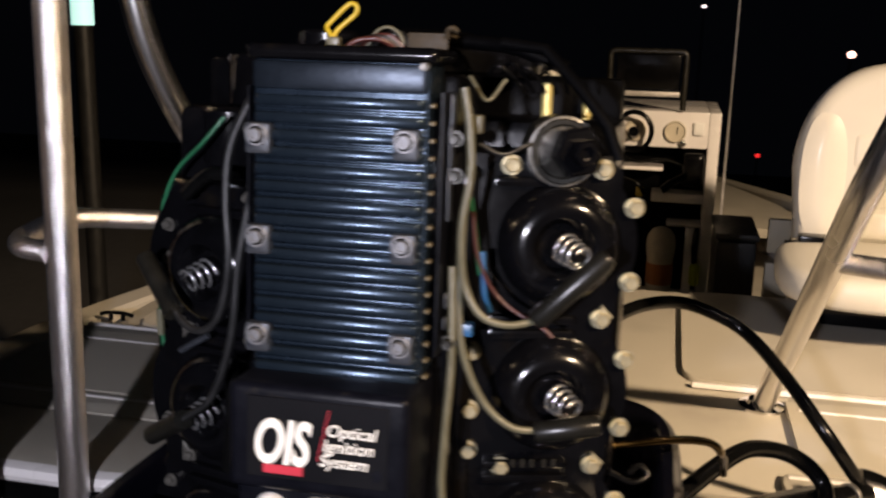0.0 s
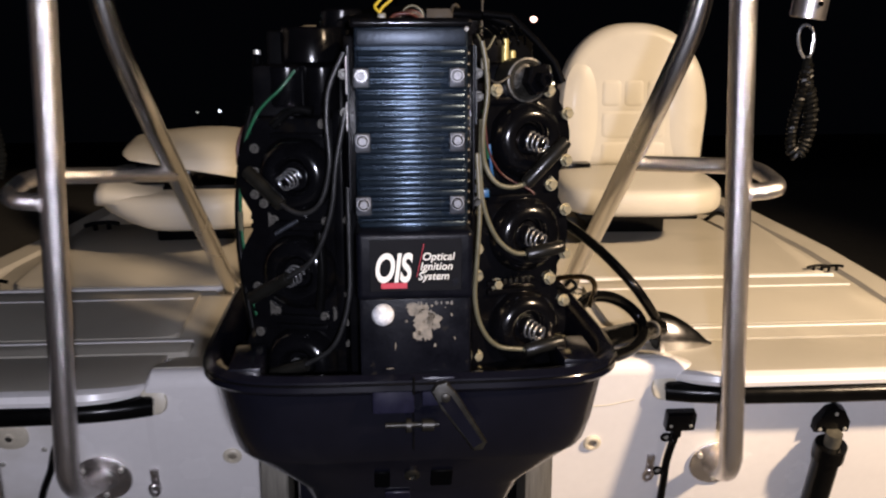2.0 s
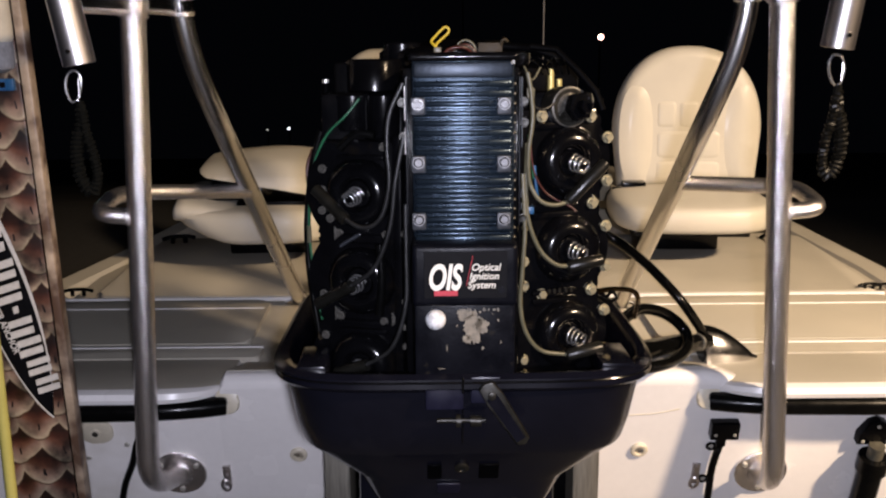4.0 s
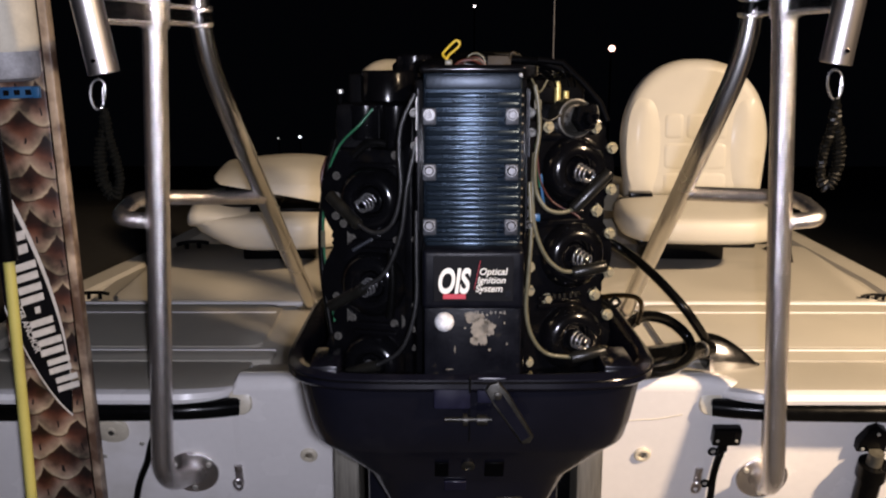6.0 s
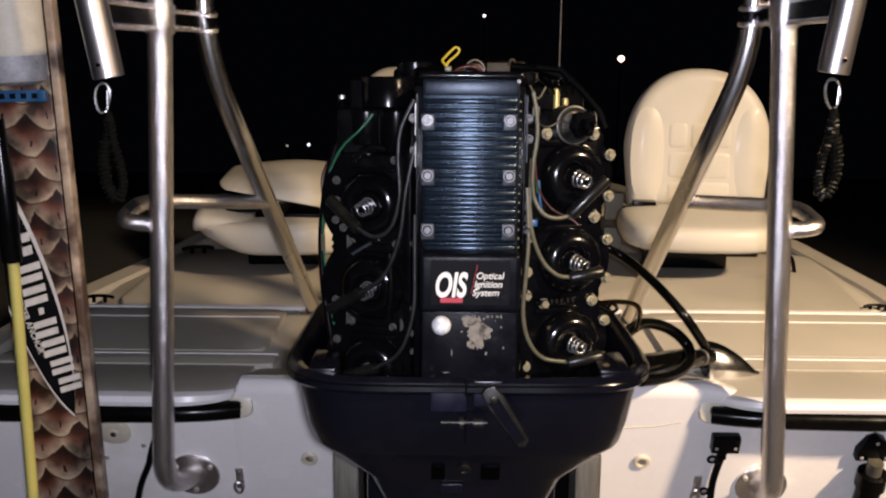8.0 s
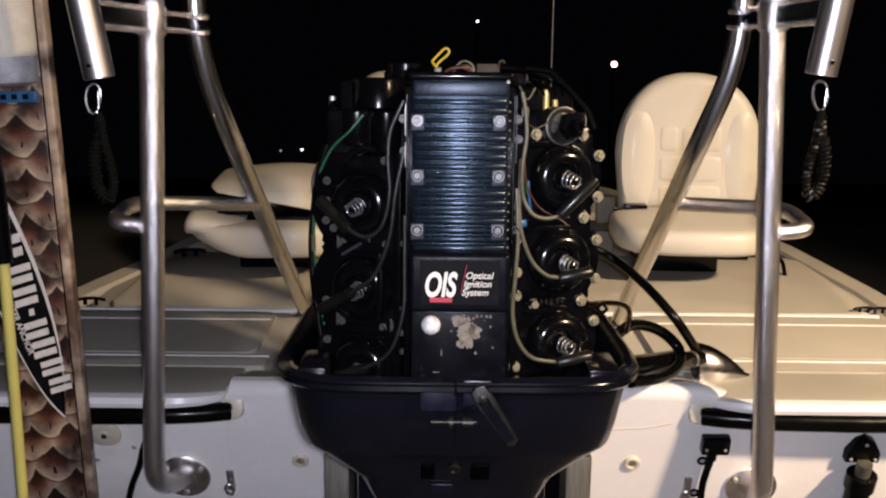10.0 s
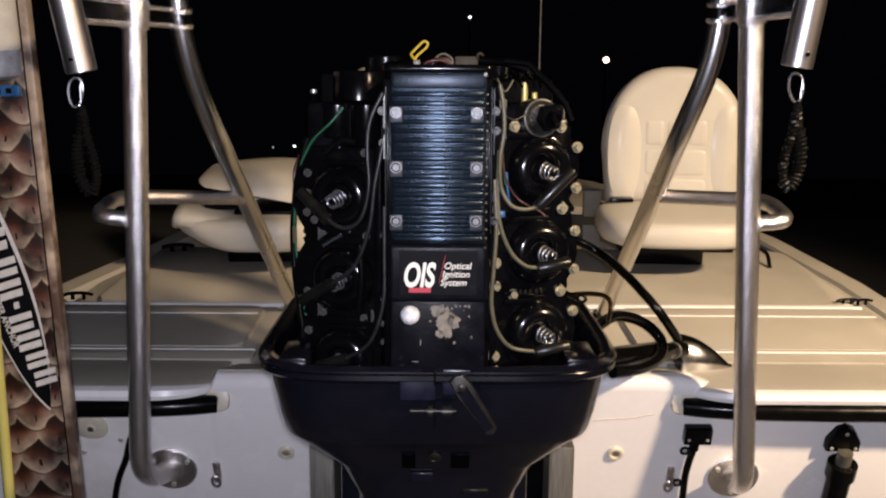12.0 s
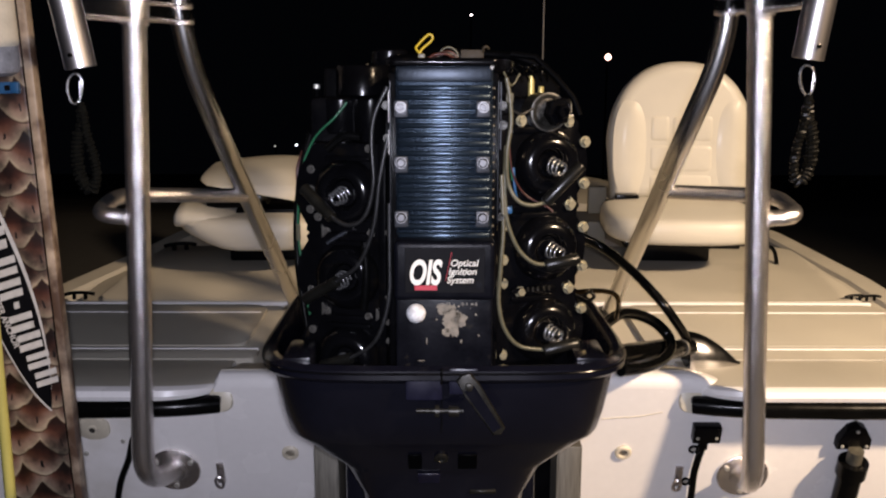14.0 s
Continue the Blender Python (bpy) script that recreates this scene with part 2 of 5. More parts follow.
def lathe(profile, m=None, n=24, bm=None):
    """Turns (radius, height) pairs round z."""
    bm = bm or bmesh.new()
    m = m or Matrix()
    rings = []
    for r, h in profile:
        if r < 1e-6:
            rings.append([bm.verts.new(m @ Vector((0, 0, h)))])
        else:
            rings.append([bm.verts.new(m @ Vector((r * math.cos(2 * math.pi * k / n), r * math.sin(2 * math.pi * k / n), h))) for k in range(n)])
    for a, b in zip(rings, rings[1:]):
        for k in range(n):
            j = (k + 1) % n
            q = [a[k % len(a)], a[j % len(a)], b[j % len(b)], b[k % len(b)]]
            q = [v for i, v in enumerate(q) if v not in q[:i]]
            if len(q) > 2:
                bm.faces.new(q)
    for ring in (rings[0], rings[-1]):
        if len(ring) > 2:
            bm.faces.new(ring)
    return bm


def glide(pts, steps=6):
    """A smooth line through the points."""
    p = [Vector(q) for q in pts]
    if len(p) < 3:
        return p
    p = [p[0] * 2 - p[1], *p, p[-1] * 2 - p[-2]]
    out = []
    for i in range(1, len(p) - 2):
        for k in range(steps):
            t = k / steps
            a, b, c, d = p[i - 1:i + 3]
            out.append(0.5 * (2 * b + (c - a) * t + (2 * a - 5 * b + 4 * c - d) * t * t + (3 * b - a - 3 * c + d) * t ** 3))
    return [*out, p[-2]]


def bend(pts, r, steps=7):
    """Straight runs joined by round bends of radius r."""
    p = [Vector(q) for q in pts]
    out = [p[0]]
    for a, b, c in zip(p, p[1:], p[2:]):
        k = min(r, (a - b).length * 0.48, (c - b).length * 0.48)
        s, e = b + (a - b).normalized() * k, b + (c - b).normalized() * k
        for i in range(steps + 1):
            t = i / steps
            out.append((1 - t) ** 2 * s + 2 * t * (1 - t) * b + t * t * e)
    return [*out, p[-1]]


def tube(line, r, n=14, bm=None, closed=False):
    bm = bm or bmesh.new()
    line = [Vector(p) for p in line]
    rr = r if callable(r) else (lambda t: r)
    rings, up = [], None
    for i, p in enumerate(line):
        a, b = (line[i - 1], line[(i + 1) % len(line)]) if closed else (line[max(i - 1, 0)], line[min(i + 1, len(line) - 1)])
        d = (b - a).normalized()
        up = d.orthogonal().normalized() if up is None else (up - d * up.dot(d)).normalized()
        side = d.cross(up)
        q = rr(i / (len(line) - 1))
        rings.append([bm.verts.new(p + q * (up * math.cos(2 * math.pi * k / n) + side * math.sin(2 * math.pi * k / n))) for k in range(n)])
    for a, b in zip(rings, rings[1:] + ([rings[0]] if closed else [])):
        for k in range(n):
            bm.faces.new((a[k], a[(k + 1) % n], b[(k + 1) % n], b[k]))
    if not closed:
        bm.faces.new(rings[0])
        bm.faces.new(rings[-1])
    return bm


def loft(rings, bm=None, caps=True):
    bm = bm or bmesh.new()
    vs = [[bm.verts.new(p) for p in ring] for ring in rings]
    n = len(vs[0])
    for a, b in zip(vs, vs[1:]):
        for k in range(n):
            bm.faces.new((a[k], a[(k + 1) % n], b[(k + 1) % n], b[k]))
    if caps:
        bm.faces.new(vs[0])
        bm.faces.new(vs[-1])
    return bm


def slab(outline, depth, m=None, bev=0.003, bm=None, seg=2):
    """A plate: an outline in x and y, from z = 0 down to -depth, its upper edge rounded."""
    bm = bm or bmesh.new()
    m = m or Matrix()
    top = [bm.verts.new(m @ Vector((x, y, 0))) for x, y in outline]
    low = [bm.verts.new(m @ Vector((x, y, -depth))) for x, y in outline]
    f = bm.faces.new(top)
    bm.faces.new(low[::-1])
    for k in range(len(top)):
        j = (k + 1) % len(top)
        bm.faces.new((top[k], low[k], low[j], top[j]))
    if bev:
        bmesh.ops.bevel(bm, geom=list(f.edges), offset=bev, segments=seg, profile=0.5, affect="EDGES")
    return bm


def squircle(cx, cy, hx, hy, n=4.0, k=48):
    out = []
    for i in range(k):
        a = 2 * math.pi * i / k
        c, s = math.cos(a), math.sin(a)
        out.append((cx + hx * math.copysign(abs(c) ** (2 / n), c), cy + hy * math.copysign(abs(s) ** (2 / n), s)))
    return out


def hexbolt(r=0.0065, h=0.006, washer=1.35):
    bm = bmesh.new()
    if washer:
        lathe([(r * washer, 0), (r * washer, 0.0014), (0, 0.0014)], bm=bm, n=14)
    lathe([(r, 0.0014), (r, h), (r * 0.8, h + 0.001), (0, h + 0.0006)], bm=bm, n=6)
    return bm


def words(text, size, m, shear=0.0, bold=0.0, parent=None, name="lettering", material=None, label=""):
    cu = bpy.data.curves.new(name, "FONT")
    cu.body, cu.size, cu.shear, cu.offset, cu.extrude = text, size, shear, bold, 0.0003
    tmp = bpy.data.objects.new(name, cu)
    scene.collection.objects.link(tmp)
    me = bpy.data.meshes.new_from_object(tmp.evaluated_get(bpy.context.evaluated_depsgraph_get()))
    bpy.data.objects.remove(tmp)
    me.materials.clear()
    me.materials.append(material)
    ob = new(name, me)
    ob.parent = parent
    ob.matrix_local = m
    return tagged(ob, label)


FACE = pose(0, 0, 0, 90, 0, 0)  # x right, y up, facing aft

# ---- ground ----
bm = bmesh.new()
prof = [(-400, 0.055), (-30, 0.055), (0, 0.055), (6, 0.055), (14, -1.2), (40, -5.5), (80, -13.0), (400, -60.0), (1500, -220.0)]
cols = (-1500, -200, -40, -8, 0, 8, 40, 200, 1500)
grid = [[bm.verts.new((x, y, z)) for x in cols] for y, z in prof]
for a, b in zip(grid, grid[1:]):
    for k in range(len(cols) - 1):
        bm.faces.new((a[k], a[k + 1], b[k + 1], b[k]))
ground = new("ground", finish("ground", bm, SOIL))
tagged(ground, "dark unlit ground falling away into the night", "ground", kind="structure")

# ---- boat ----
boat = thing("boat", "white and beige fibreglass fishing boat, stern deck lit at night", "boat")
DZ = 0.708


def rake(z):
    return 0.655 + (0.71 - z) * 0.30


def dip(y):
    """The deck line falls slightly towards the bow."""
    return 0.055 * max(0.0, y - 2.8)


bm = bmesh.new()
high = [(rake(0.1), 0.1), (rake(0.45), 0.45), (rake(0.735), 0.735), (0.6445, 0.748), (0.6475, 0.757), (0.654, 0.7635), (0.664, 0.7665), (0.678, 0.7665), (0.700, 0.762), (0.75, 0.746), (0.82, 0.7235), (0.878, 0.7085), (0.878, 0.60), (0.80, 0.1)]
flat = [(rake(0.1), 0.1), (rake(0.45), 0.45), (rake(0.69), 0.69), (0.660, 0.698), (0.663, 0.704), (0.668, 0.708), (0.676, 0.710), (0.690, 0.711), (0.71, 0.711), (0.75, 0.7105), (0.82, 0.710), (0.878, 0.7085), (0.878, 0.60), (0.80, 0.1)]


def transom_ring(x, f):
    return [(x, a + (c - a) * f, b + (d - b) * f) for (a, b), (c, d) in zip(flat, high)]


loft([transom_ring(x, f) for x, f in ((-1.19, 0), (-0.60, 0), (-0.490, 0.0), (-0.484, 0.3), (-0.477, 0.8), (-0.468, 1), (0, 1), (0.520, 1), (0.550, 0.9), (0.585, 0.65), (0.625, 0.30), (0.67, 0.05), (0.70, 0), (1.30, 0))], bm)
part("transom", bm, GEL, boat, "white gelcoat transom, scuffed and faintly stained")
bm = bmesh.new()
loft([[(x, 0.675, 0.7660), (x, 0.677, 0.7682), (x, 0.700, 0.7638), (x, 0.75, 0.7480), (x, 0.82, 0.7255), (x, 0.878, 0.7125), (x, 0.878, 0.7075), (x, 0.75, 0.7440), (x, 0.700, 0.7600)] for x in (-0.466, 0, 0.515)], bm)
part("deck_apron", bm, DECK, boat, "beige non-skid strip behind the transom edge")
part("deck", span((-1.05, 0.70, DZ - 0.06), (1.25, 2.12, DZ), 0.004, bm=None), DECK, boat, "beige non-skid stern deck")
for side in (-1, 1):
    x0, x1 = (0.56, 1.30) if side > 0 else (-0.50, -1.19)
    lip = bmesh.new()
    pr = [(0.604, 0.724), (0.594, 0.728), (0.590, 0.738), (0.595, 0.749), (0.612, 0.754), (0.64, 0.752), (0.80, 0.728), (0.875, DZ + 0.010), (0.875, DZ - 0.004), (0.65, 0.715)]
    rings = []
    for k in range(25):
        f = k / 24
        x = x0 - side * 0.02 + (x1 - x0 + side * 0.02) * (f ** 1.8)
        q = min(abs(x - x0 + side * 0.02) / 0.13, 1)
        c = 1 - math.sqrt(max(0, 1 - (1 - q) ** 2))
        rings.append([(x, y + c * 0.085 * (0.875 - y) / 0.27, z - c * 0.022 * max(0, (z - 0.715) / 0.04)) for y, z in pr])
    loft(rings, lip)
    top = bmesh.new()
    loft([[ring[4], *[(x, y, z + 0.0022) for x, y, z in ring[5:8]], ring[9]] for ring in rings], top)
    part("lip_deck", top, DECK, boat, "beige non-skid deck edge above the lip")
    part("deck_lip", lip, GEL, boat, "rounded white overhanging deck edge")
    rail = tube(glide([(x0 - side * 0.03, 0.652, 0.701), (x0 + side * 0.02, 0.633, 0.703), (x0 + side * 0.09, 0.615, 0.706), (x0 + side * 0.2, 0.608, 0.707), (x0 + side * 0.35, 0.606, 0.707), (x1, 0.606, 0.707)]), 0.0203, 14)
    part("rub_rail", rail, RUBBER, boat, "black rubber rub rail under the deck edge")
    cap = slab(squircle(0, 0, 0.0245, 0.027, 2.6, 28), 0.02, pose(x0 - side * 0.035, 0.646, 0.712, 90 - 14, 0, 0), 0.004)
    lathe([(0.005, 0.0), (0.004, 0.0025), (0, 0.003)], pose(x0 - side * 0.035, 0.646, 0.712, 76, 0, 0), 10, cap)
    cap = part("rail_end_cap", cap, CREAM, boat, "cream plastic rail end cap with one screw")
    part("slot", rbox((0, 0, 0.0028), (0.004, 0.013, 0.002), 0.0004, 1, pose(x0 - side * 0.035, 0.646, 0.712, 76, 0, 0)), DULLB, cap, "dark screw slot")
    # hatch lids in three rows
    for a, b, lx in ((0.885, 0.975, 0.46), (0.984, 1.345, 0.50), (1.385, 2.10, 0.30)):
        xa, xb = (lx, 1.21) if side > 0 else (-lx + 0.02, -1.10 if a < 1.3 else -0.98)
        o = squircle((xa + xb) / 2, (a + b) / 2, abs(xb - xa) / 2, (b - a) / 2, 14, 48)
        part("hatch_lid", slab(o, 0.022, pose(0, 0, DZ + 0.013), 0.0085, seg=3), DECK, boat, "beige non-skid hatch lid with rounded rim")
    # white strips put in the light that the hatch borders catch
    for y, lx in ((0.957, 0.47), (1.268, 0.52), (1.364, 0.32)):
        xa, xb = (lx, 1.20) if side > 0 else (-1.08, -lx + 0.03)
        part("lit_border", span((xa, y - 0.0055, DZ + 0.004), (xb, y + 0.0055, DZ + 0.0155), 0.003), GEL, boat, "pale border strip for the light caught on hatch edges")
    gw = bmesh.new()
    edge = ((0.87, 1.30), (1.3, 1.32), (1.64, 1.325), (2.3, 1.28), (3.0, 1.17), (4.2, 0.88), (5.4, 0.42)) if side > 0 else ((0.87, -1.22), (1.3, -1.20), (1.57, -1.15), (1.99, -1.06), (3.0, -0.92), (4.2, -0.75), (5.4, -0.42))
    loft([[(e - side * 0.085, y, DZ - dip(y)), (e - side * 0.075, y, DZ + 0.010 - dip(y)), (e - side * 0.012, y, DZ + 0.013 - dip(y)), (e, y, DZ + 0.002 - dip(y)), (e, y, 0.3), (e - side * 0.085, y, 0.3)] for y, e in edge], gw)
    part("gunwale", gw, DECK, boat, "beige moulded gunwale along the deck edge")
    hull = bmesh.new()
    loft([[(e - side * 0.004, y, 0.69 - dip(y)), (e + side * 0.006, y, 0.45), (e - side * 0.12, y, 0.12), (e - side * 0.16, y, 0.12), (e - side * 0.06, y, 0.45), (e - side * 0.06, y, 0.69 - dip(y))] for y, e in edge], hull)
    part("hull_side", hull, GEL, boat)
part("side_liner", span((0.995, 2.16, 0.342), (1.06, 3.1, 0.655), 0.01), LINER, boat, "dark carpeted side liner")
part("cockpit_panel", span((0.538, 2.30, 0.345), (0.605, 2.33, 0.770), 0.006), PANEL, boat, "beige moulded cockpit panel")
part("cockpit_panel", span((0.538, 2.30, 0.800), (0.605, 2.33, 0.900), 0.006), PANEL, boat, "beige moulded cockpit panel")
part("front_deck", slab([(-0.66, 3.85), (0.90, 3.62), (0.80, 4.3), (0.34, 5.25), (-0.34, 5.25), (-0.62, 4.4)], 0.04, pose(0, 0, 0.600), 0.006), DECK, boat, "beige front deck")
part("cockpit_sole", span((-1.05, 2.12, 0.30), (1.15, 4.6, 0.34), 0.004), DECK, boat, "beige cockpit floor")
part("hull_bottom", span((-1.05, 0.85, 0.06), (1.15, 4.6, 0.12), 0.02), GEL, boat)
part("deck_bulkhead", span((-1.12, 2.09, 0.34), (1.22, 2.12, DZ - 0.062), 0.004), GEL, boat)
bm = bmesh.new()
loft([[(x, y, 0.34), (x, y + 0.05, 0.34), (x, y + 0.05, 0.60), (x, y, 0.60)] for x, y in ((-0.5, 5.2), (0, 5.3), (0.5, 5.2))], bm)
part("bow", bm, GEL, boat)


def on_transom(x, z, out=0.0):
    """A pose on the transom's face: x right, y up, z straight out of it."""
    return pose(x, rake(z), z, 90 + 16.7, 0, 0) @ Matrix.Translation((0, 0, out))


for x, z in ((-0.330, 0.570), (0.395, 0.573)):
    d = lathe([(0.0185, 0), (0.0185, 0.004), (0.0155, 0.007), (0.0105, 0.007), (0.0095, 0.001), (0, 0.001)], on_transom(x, z), 24)
    drain = part("drain_fitting", d, CREAM, boat, "round cream plastic drain fitting")
    part("opening", lathe([(0.0092, 0.0016), (0, 0.0016)], on_transom(x, z), 16), HOLE, drain, "shaded bore")
bm = slab(squircle(0, 0, 0.035, 0.029, 2.6, 28), 0.01, on_transom(-0.747, 0.637, 0.008), 0.003)
lathe([(0.011, 0.008), (0.010, 0.012), (0.006, 0.012), (0.005, 0.006), (0, 0.006)], on_transom(-0.747, 0.637), 18, bm)
hf = part("hull_fitting", bm, CREAM, boat, "oval cream hull fitting")
part("opening", lathe([(0.0065, 0.0125), (0, 0.0125)], on_transom(-0.747, 0.637), 16), DULLB, hf)
for x, z in ((-0.487, 0.513), (0.523, 0.507)):
    e = rbox((0, 0.004, 0.004), (0.017, 0.056, 0.008), 0.003, m=on_transom(x, z))
    tube([on_transom(x, z) @ Vector((-0.003 + 0.0085 * math.sin(a), -0.016 + 0.017 * math.cos(a), 0.013 + 0.003 * math.cos(a))) for a in [2 * math.pi * k / 20 for k in range(20)]], 0.0036, 8, e, True)
    lathe([(0.0052, 0.007), (0.0048, 0.0095), (0, 0.0105)], on_transom(x, z) @ Matrix.Translation((0, 0.022, 0)), 12, e)
    part("tie_down_eye", e, POLISHED, boat, "stainless tie-down eye")
screw = finish("screw", lathe([(0.006, 0), (0.005, 0.003), (0, 0.0035)], n=12), ZINC)
for x, z in ((-0.69, 0.60), (-0.685, 0.56), (-0.776, 0.566), (-0.585, 0.675), (0.86, 0.69)):
    piece("screw", screw, boat, on_transom(x, z))
crack = tube(glide([on_transom(x, z) @ Vector((0, 0, 0.0004)) for x, z in ((0.34, 0.660), (0.38, 0.664), (0.42, 0.667), (0.47, 0.678))]), 0.0012, 6)
part("seam", crack, CREAM, boat)

# ---- jack plate between transom and motor ----
jack = thing("jack_plate", "grey aluminium jack plate bolted to the transom", "jack plate")
for x0, x1 in ((-0.252, -0.203), (0.227, 0.277)):
    part("side_rail", span((x0, 0.50, 0.12), (x1, rake(0.60) + 0.01, 0.672), 0.003), ALU, jack, "ribbed grey aluminium side rail")
part("back_plate", span((-0.20, 0.60, 0.12), (0.24, 0.66, 0.60), 0.004), PLASTIC, jack)

# ---- outboard motor ----
MOTOR = pose(0.0, 0.007, 1.30, 0, 0, 0.4) @ pose(0, 0, 0, -3, 0, 0)
motor = thing("outboard_motor", "black outboard motor with its cowling removed, powerhead bare", "outboard motor", MOTOR)

# finned cover
cover = part("finned_cover", span((-0.062, 0.004, -0.100), (0.069, 0.050, 0.128), 0.004), SINK, motor, "black finned heat-sink cover")
fo = [(0.0, 0.0052), (-0.0060, 0.0050), (-0.0079, 0.0044), (-0.0086, 0.0024), (-0.0089, 0.0002), (-0.0086, -0.0022), (-0.0079, -0.0040), (-0.0060, -0.0047), (0.0, -0.0049)]


def fin_mesh(tall, deep):
    rings = []
    for u, q in ((-0.0600, 0.25), (-0.0590, 0.75), (-0.0565, 1.0), (0.0635, 1.0), (0.0660, 0.75), (0.0670, 0.25)):
        rings.append([(u, 0.0045 + y * q * deep, z * tall) for y, z in fo])
    return finish("fin", loft(rings), SINK, 50)


fin, low_fin = fin_mesh(0.80, 1.0), fin_mesh(0.30, 0.45)
for k in range(17):
    piece("fin", fin, cover, Matrix.Translation((0, 0, 0.0985 - 0.0124 * k)))
    if k < 16:
        piece("fin", low_fin, cover, Matrix.Translation((0, 0, 0.0923 - 0.0124 * k)))
part("head_band", span((-0.060, -0.003, 0.1065), (0.067, 0.006, 0.1265), 0.003), BAND, cover)
fin_end = finish("fin_end", rbox((0.0700, 0.012, 0), (0.0035, 0.008, 0.0036), 0.001, 1), BRASSDIM)
for k in range(17):
    piece("fin_end", fin_end, cover, Matrix.Translation((0, 0, 0.0985 - 0.0124 * k)), "worn brassy fin end")
tab = rbox((0, -0.003, -0.0025), (0.0185, 0.012, 0.0225), 0.003)
tab = finish("bolt_tab", tab, TABM)
capscrew = bmesh.new()
lathe([(0.0084, 0), (0.0084, 0.0010), (0.0078, 0.0016), (0.0066, 0.0016), (0.0064, 0.0004)], pose(0, -0.009, 0, 90), 20, capscrew)
lathe([(0.0050, 0.0), (0.0050, 0.0042), (0.0044, 0.0050), (0.0028, 0.0050), (0.0026, 0.0030), (0, 0.0030)], pose(0, -0.009, 0, 90), 18, capscrew)
capscrew = finish("cover_screw", capscrew, SCREW)
seat_disc = finish("screw_seat", lathe([(0.0065, 0), (0.0065, 0.0008), (0, 0.0008)], pose(0, -0.009, 0, 90), 18), ENGINE)
for u in (-0.0545, 0.0550):
    for w in (0.0737, 0.0, -0.0737):
        piece("bolt_tab", tab, cover, Matrix.Translation((u, 0, w)))
        piece("screw_seat", seat_disc, cover, Matrix.Translation((u, 0, w)))
        piece("cover_screw", capscrew, cover, Matrix.Translation((u, 0, w)) @ pose(0, 0, 0, 0, random.uniform(0, 90), 0), "bright zinc cap screw")
part("top_shroud", span((-0.067, 0.000, 0.127), (0.074, 0.075, 0.1385), 0.0055, 3), ENGINE, motor)
piece("small_bolt", finish("small_bolt", hexbolt(0.0035, 0.004, 0), DULLB), motor, pose(0.066, 0.000, 0.1255, 90))
for u in (-0.0695, 0.0765):
    part("side_bracket", span((u - 0.001, 0.012, -0.085), (u + 0.001, 0.05, 0.108), 0.0004, 1), COVER, motor, "thin upright bracket")
part("core", span((-0.075, 0.05, -0.30), (0.08, 0.16, 0.12), 0.006), ENGINE, motor)

random.seed(4)


def chip(cx, cz, rx, rz, n=40, seed=0.0, v=-0.0271):
    """A ragged flake of bare metal where the paint has gone."""
    o = []
    for k in range(n):
        a = 2 * math.pi * k / n
        r = 1 + 0.55 * noise.noise((1.7 * math.cos(a), 1.7 * math.sin(a), seed)) + 0.30 * noise.noise((6 * math.cos(a), 6 * math.sin(a), seed + 5)) + random.uniform(-0.05, 0.05)
        r = max(0.15, r)
        o.append((rx * r * math.cos(a), rz * r * math.sin(a)))
    return slab(o, 0.0006, pose(cx, v, cz) @ FACE, 0)


# lower ignition cover
ign = bmesh.new()
span((-0.062, -0.0265, -0.300), (0.069, 0.060, -0.180), 0.005, bm=ign)
span((-0.064, -0.0385, -0.182), (0.071, 0.060, -0.1015), 0.007, 3, bm=ign)
ign = part("ignition_cover", ign, COVER, motor, "black cast ignition cover, chipped, with printed decal")
part("decal", rbox((0.004, -0.0389, -0.1405), (0.106, 0.0012, 0.061), 0.0004, 1), LOGO, ign, "black decal panel with white and red print")
words("OIS", 0.0458, Matrix.Translation((-0.0445, -0.0398, -0.1585)) @ FACE @ Matrix.Diagonal((0.60, 1, 1, 1)), 0.22, 0.0014, ign, "lettering", PRINT, "white slanted lettering")
for k, t in enumerate(("Optical", "Ignition", "System")):
    words(t, 0.0126, Matrix.Translation((0.0110 - 0.0024 * k, -0.0398, -0.1345 - 0.0115 * k)) @ FACE, 0.22, 0.0001, ign, "lettering", PRINT, "small white slanted lettering")
part("worn_corner", chip(0.0500, -0.1600, 0.0042, 0.0040, 24, 6.2, -0.0402), COVER, ign, "worn corner of the print")
part("red_bar", rbox((-0.0212, -0.0397, -0.1640), (0.0300, 0.0008, 0.0066), 0.0002, 1), RED, ign)
part("red_line", rbox((0, 0, 0), (0.0007, 0.0008, 0.040), 0.0002, 1, m=Matrix.Translation((0.0092, -0.0397, -0.1350)) @ pose(0, 0, 0, 0, 12, 0)), RED, ign)
part("round_plug", lathe([(0.0132, 0), (0.0130, 0.004), (0.0113, 0.0085), (0.007, 0.0115), (0, 0.0125)], pose(-0.0345, -0.0265, -0.2015, 90), 24), OFFWHITE, ign, "round white plastic plug")
part("worn_patch", chip(0.0135, -0.211, 0.0125, 0.0185, 60, 3.1), WORN, ign, "patch of paint worn to bare metal")
part("worn_patch", chip(0.003, -0.1955, 0.0115, 0.0065, 40, 8.3), WORN, ign)
part("worn_patch", chip(0.025, -0.211, 0.0085, 0.0095, 40, 1.7), WORN, ign)
part("worn_patch", chip(0.006, -0.229, 0.0060, 0.0060, 40, 4.4), WORN, ign)
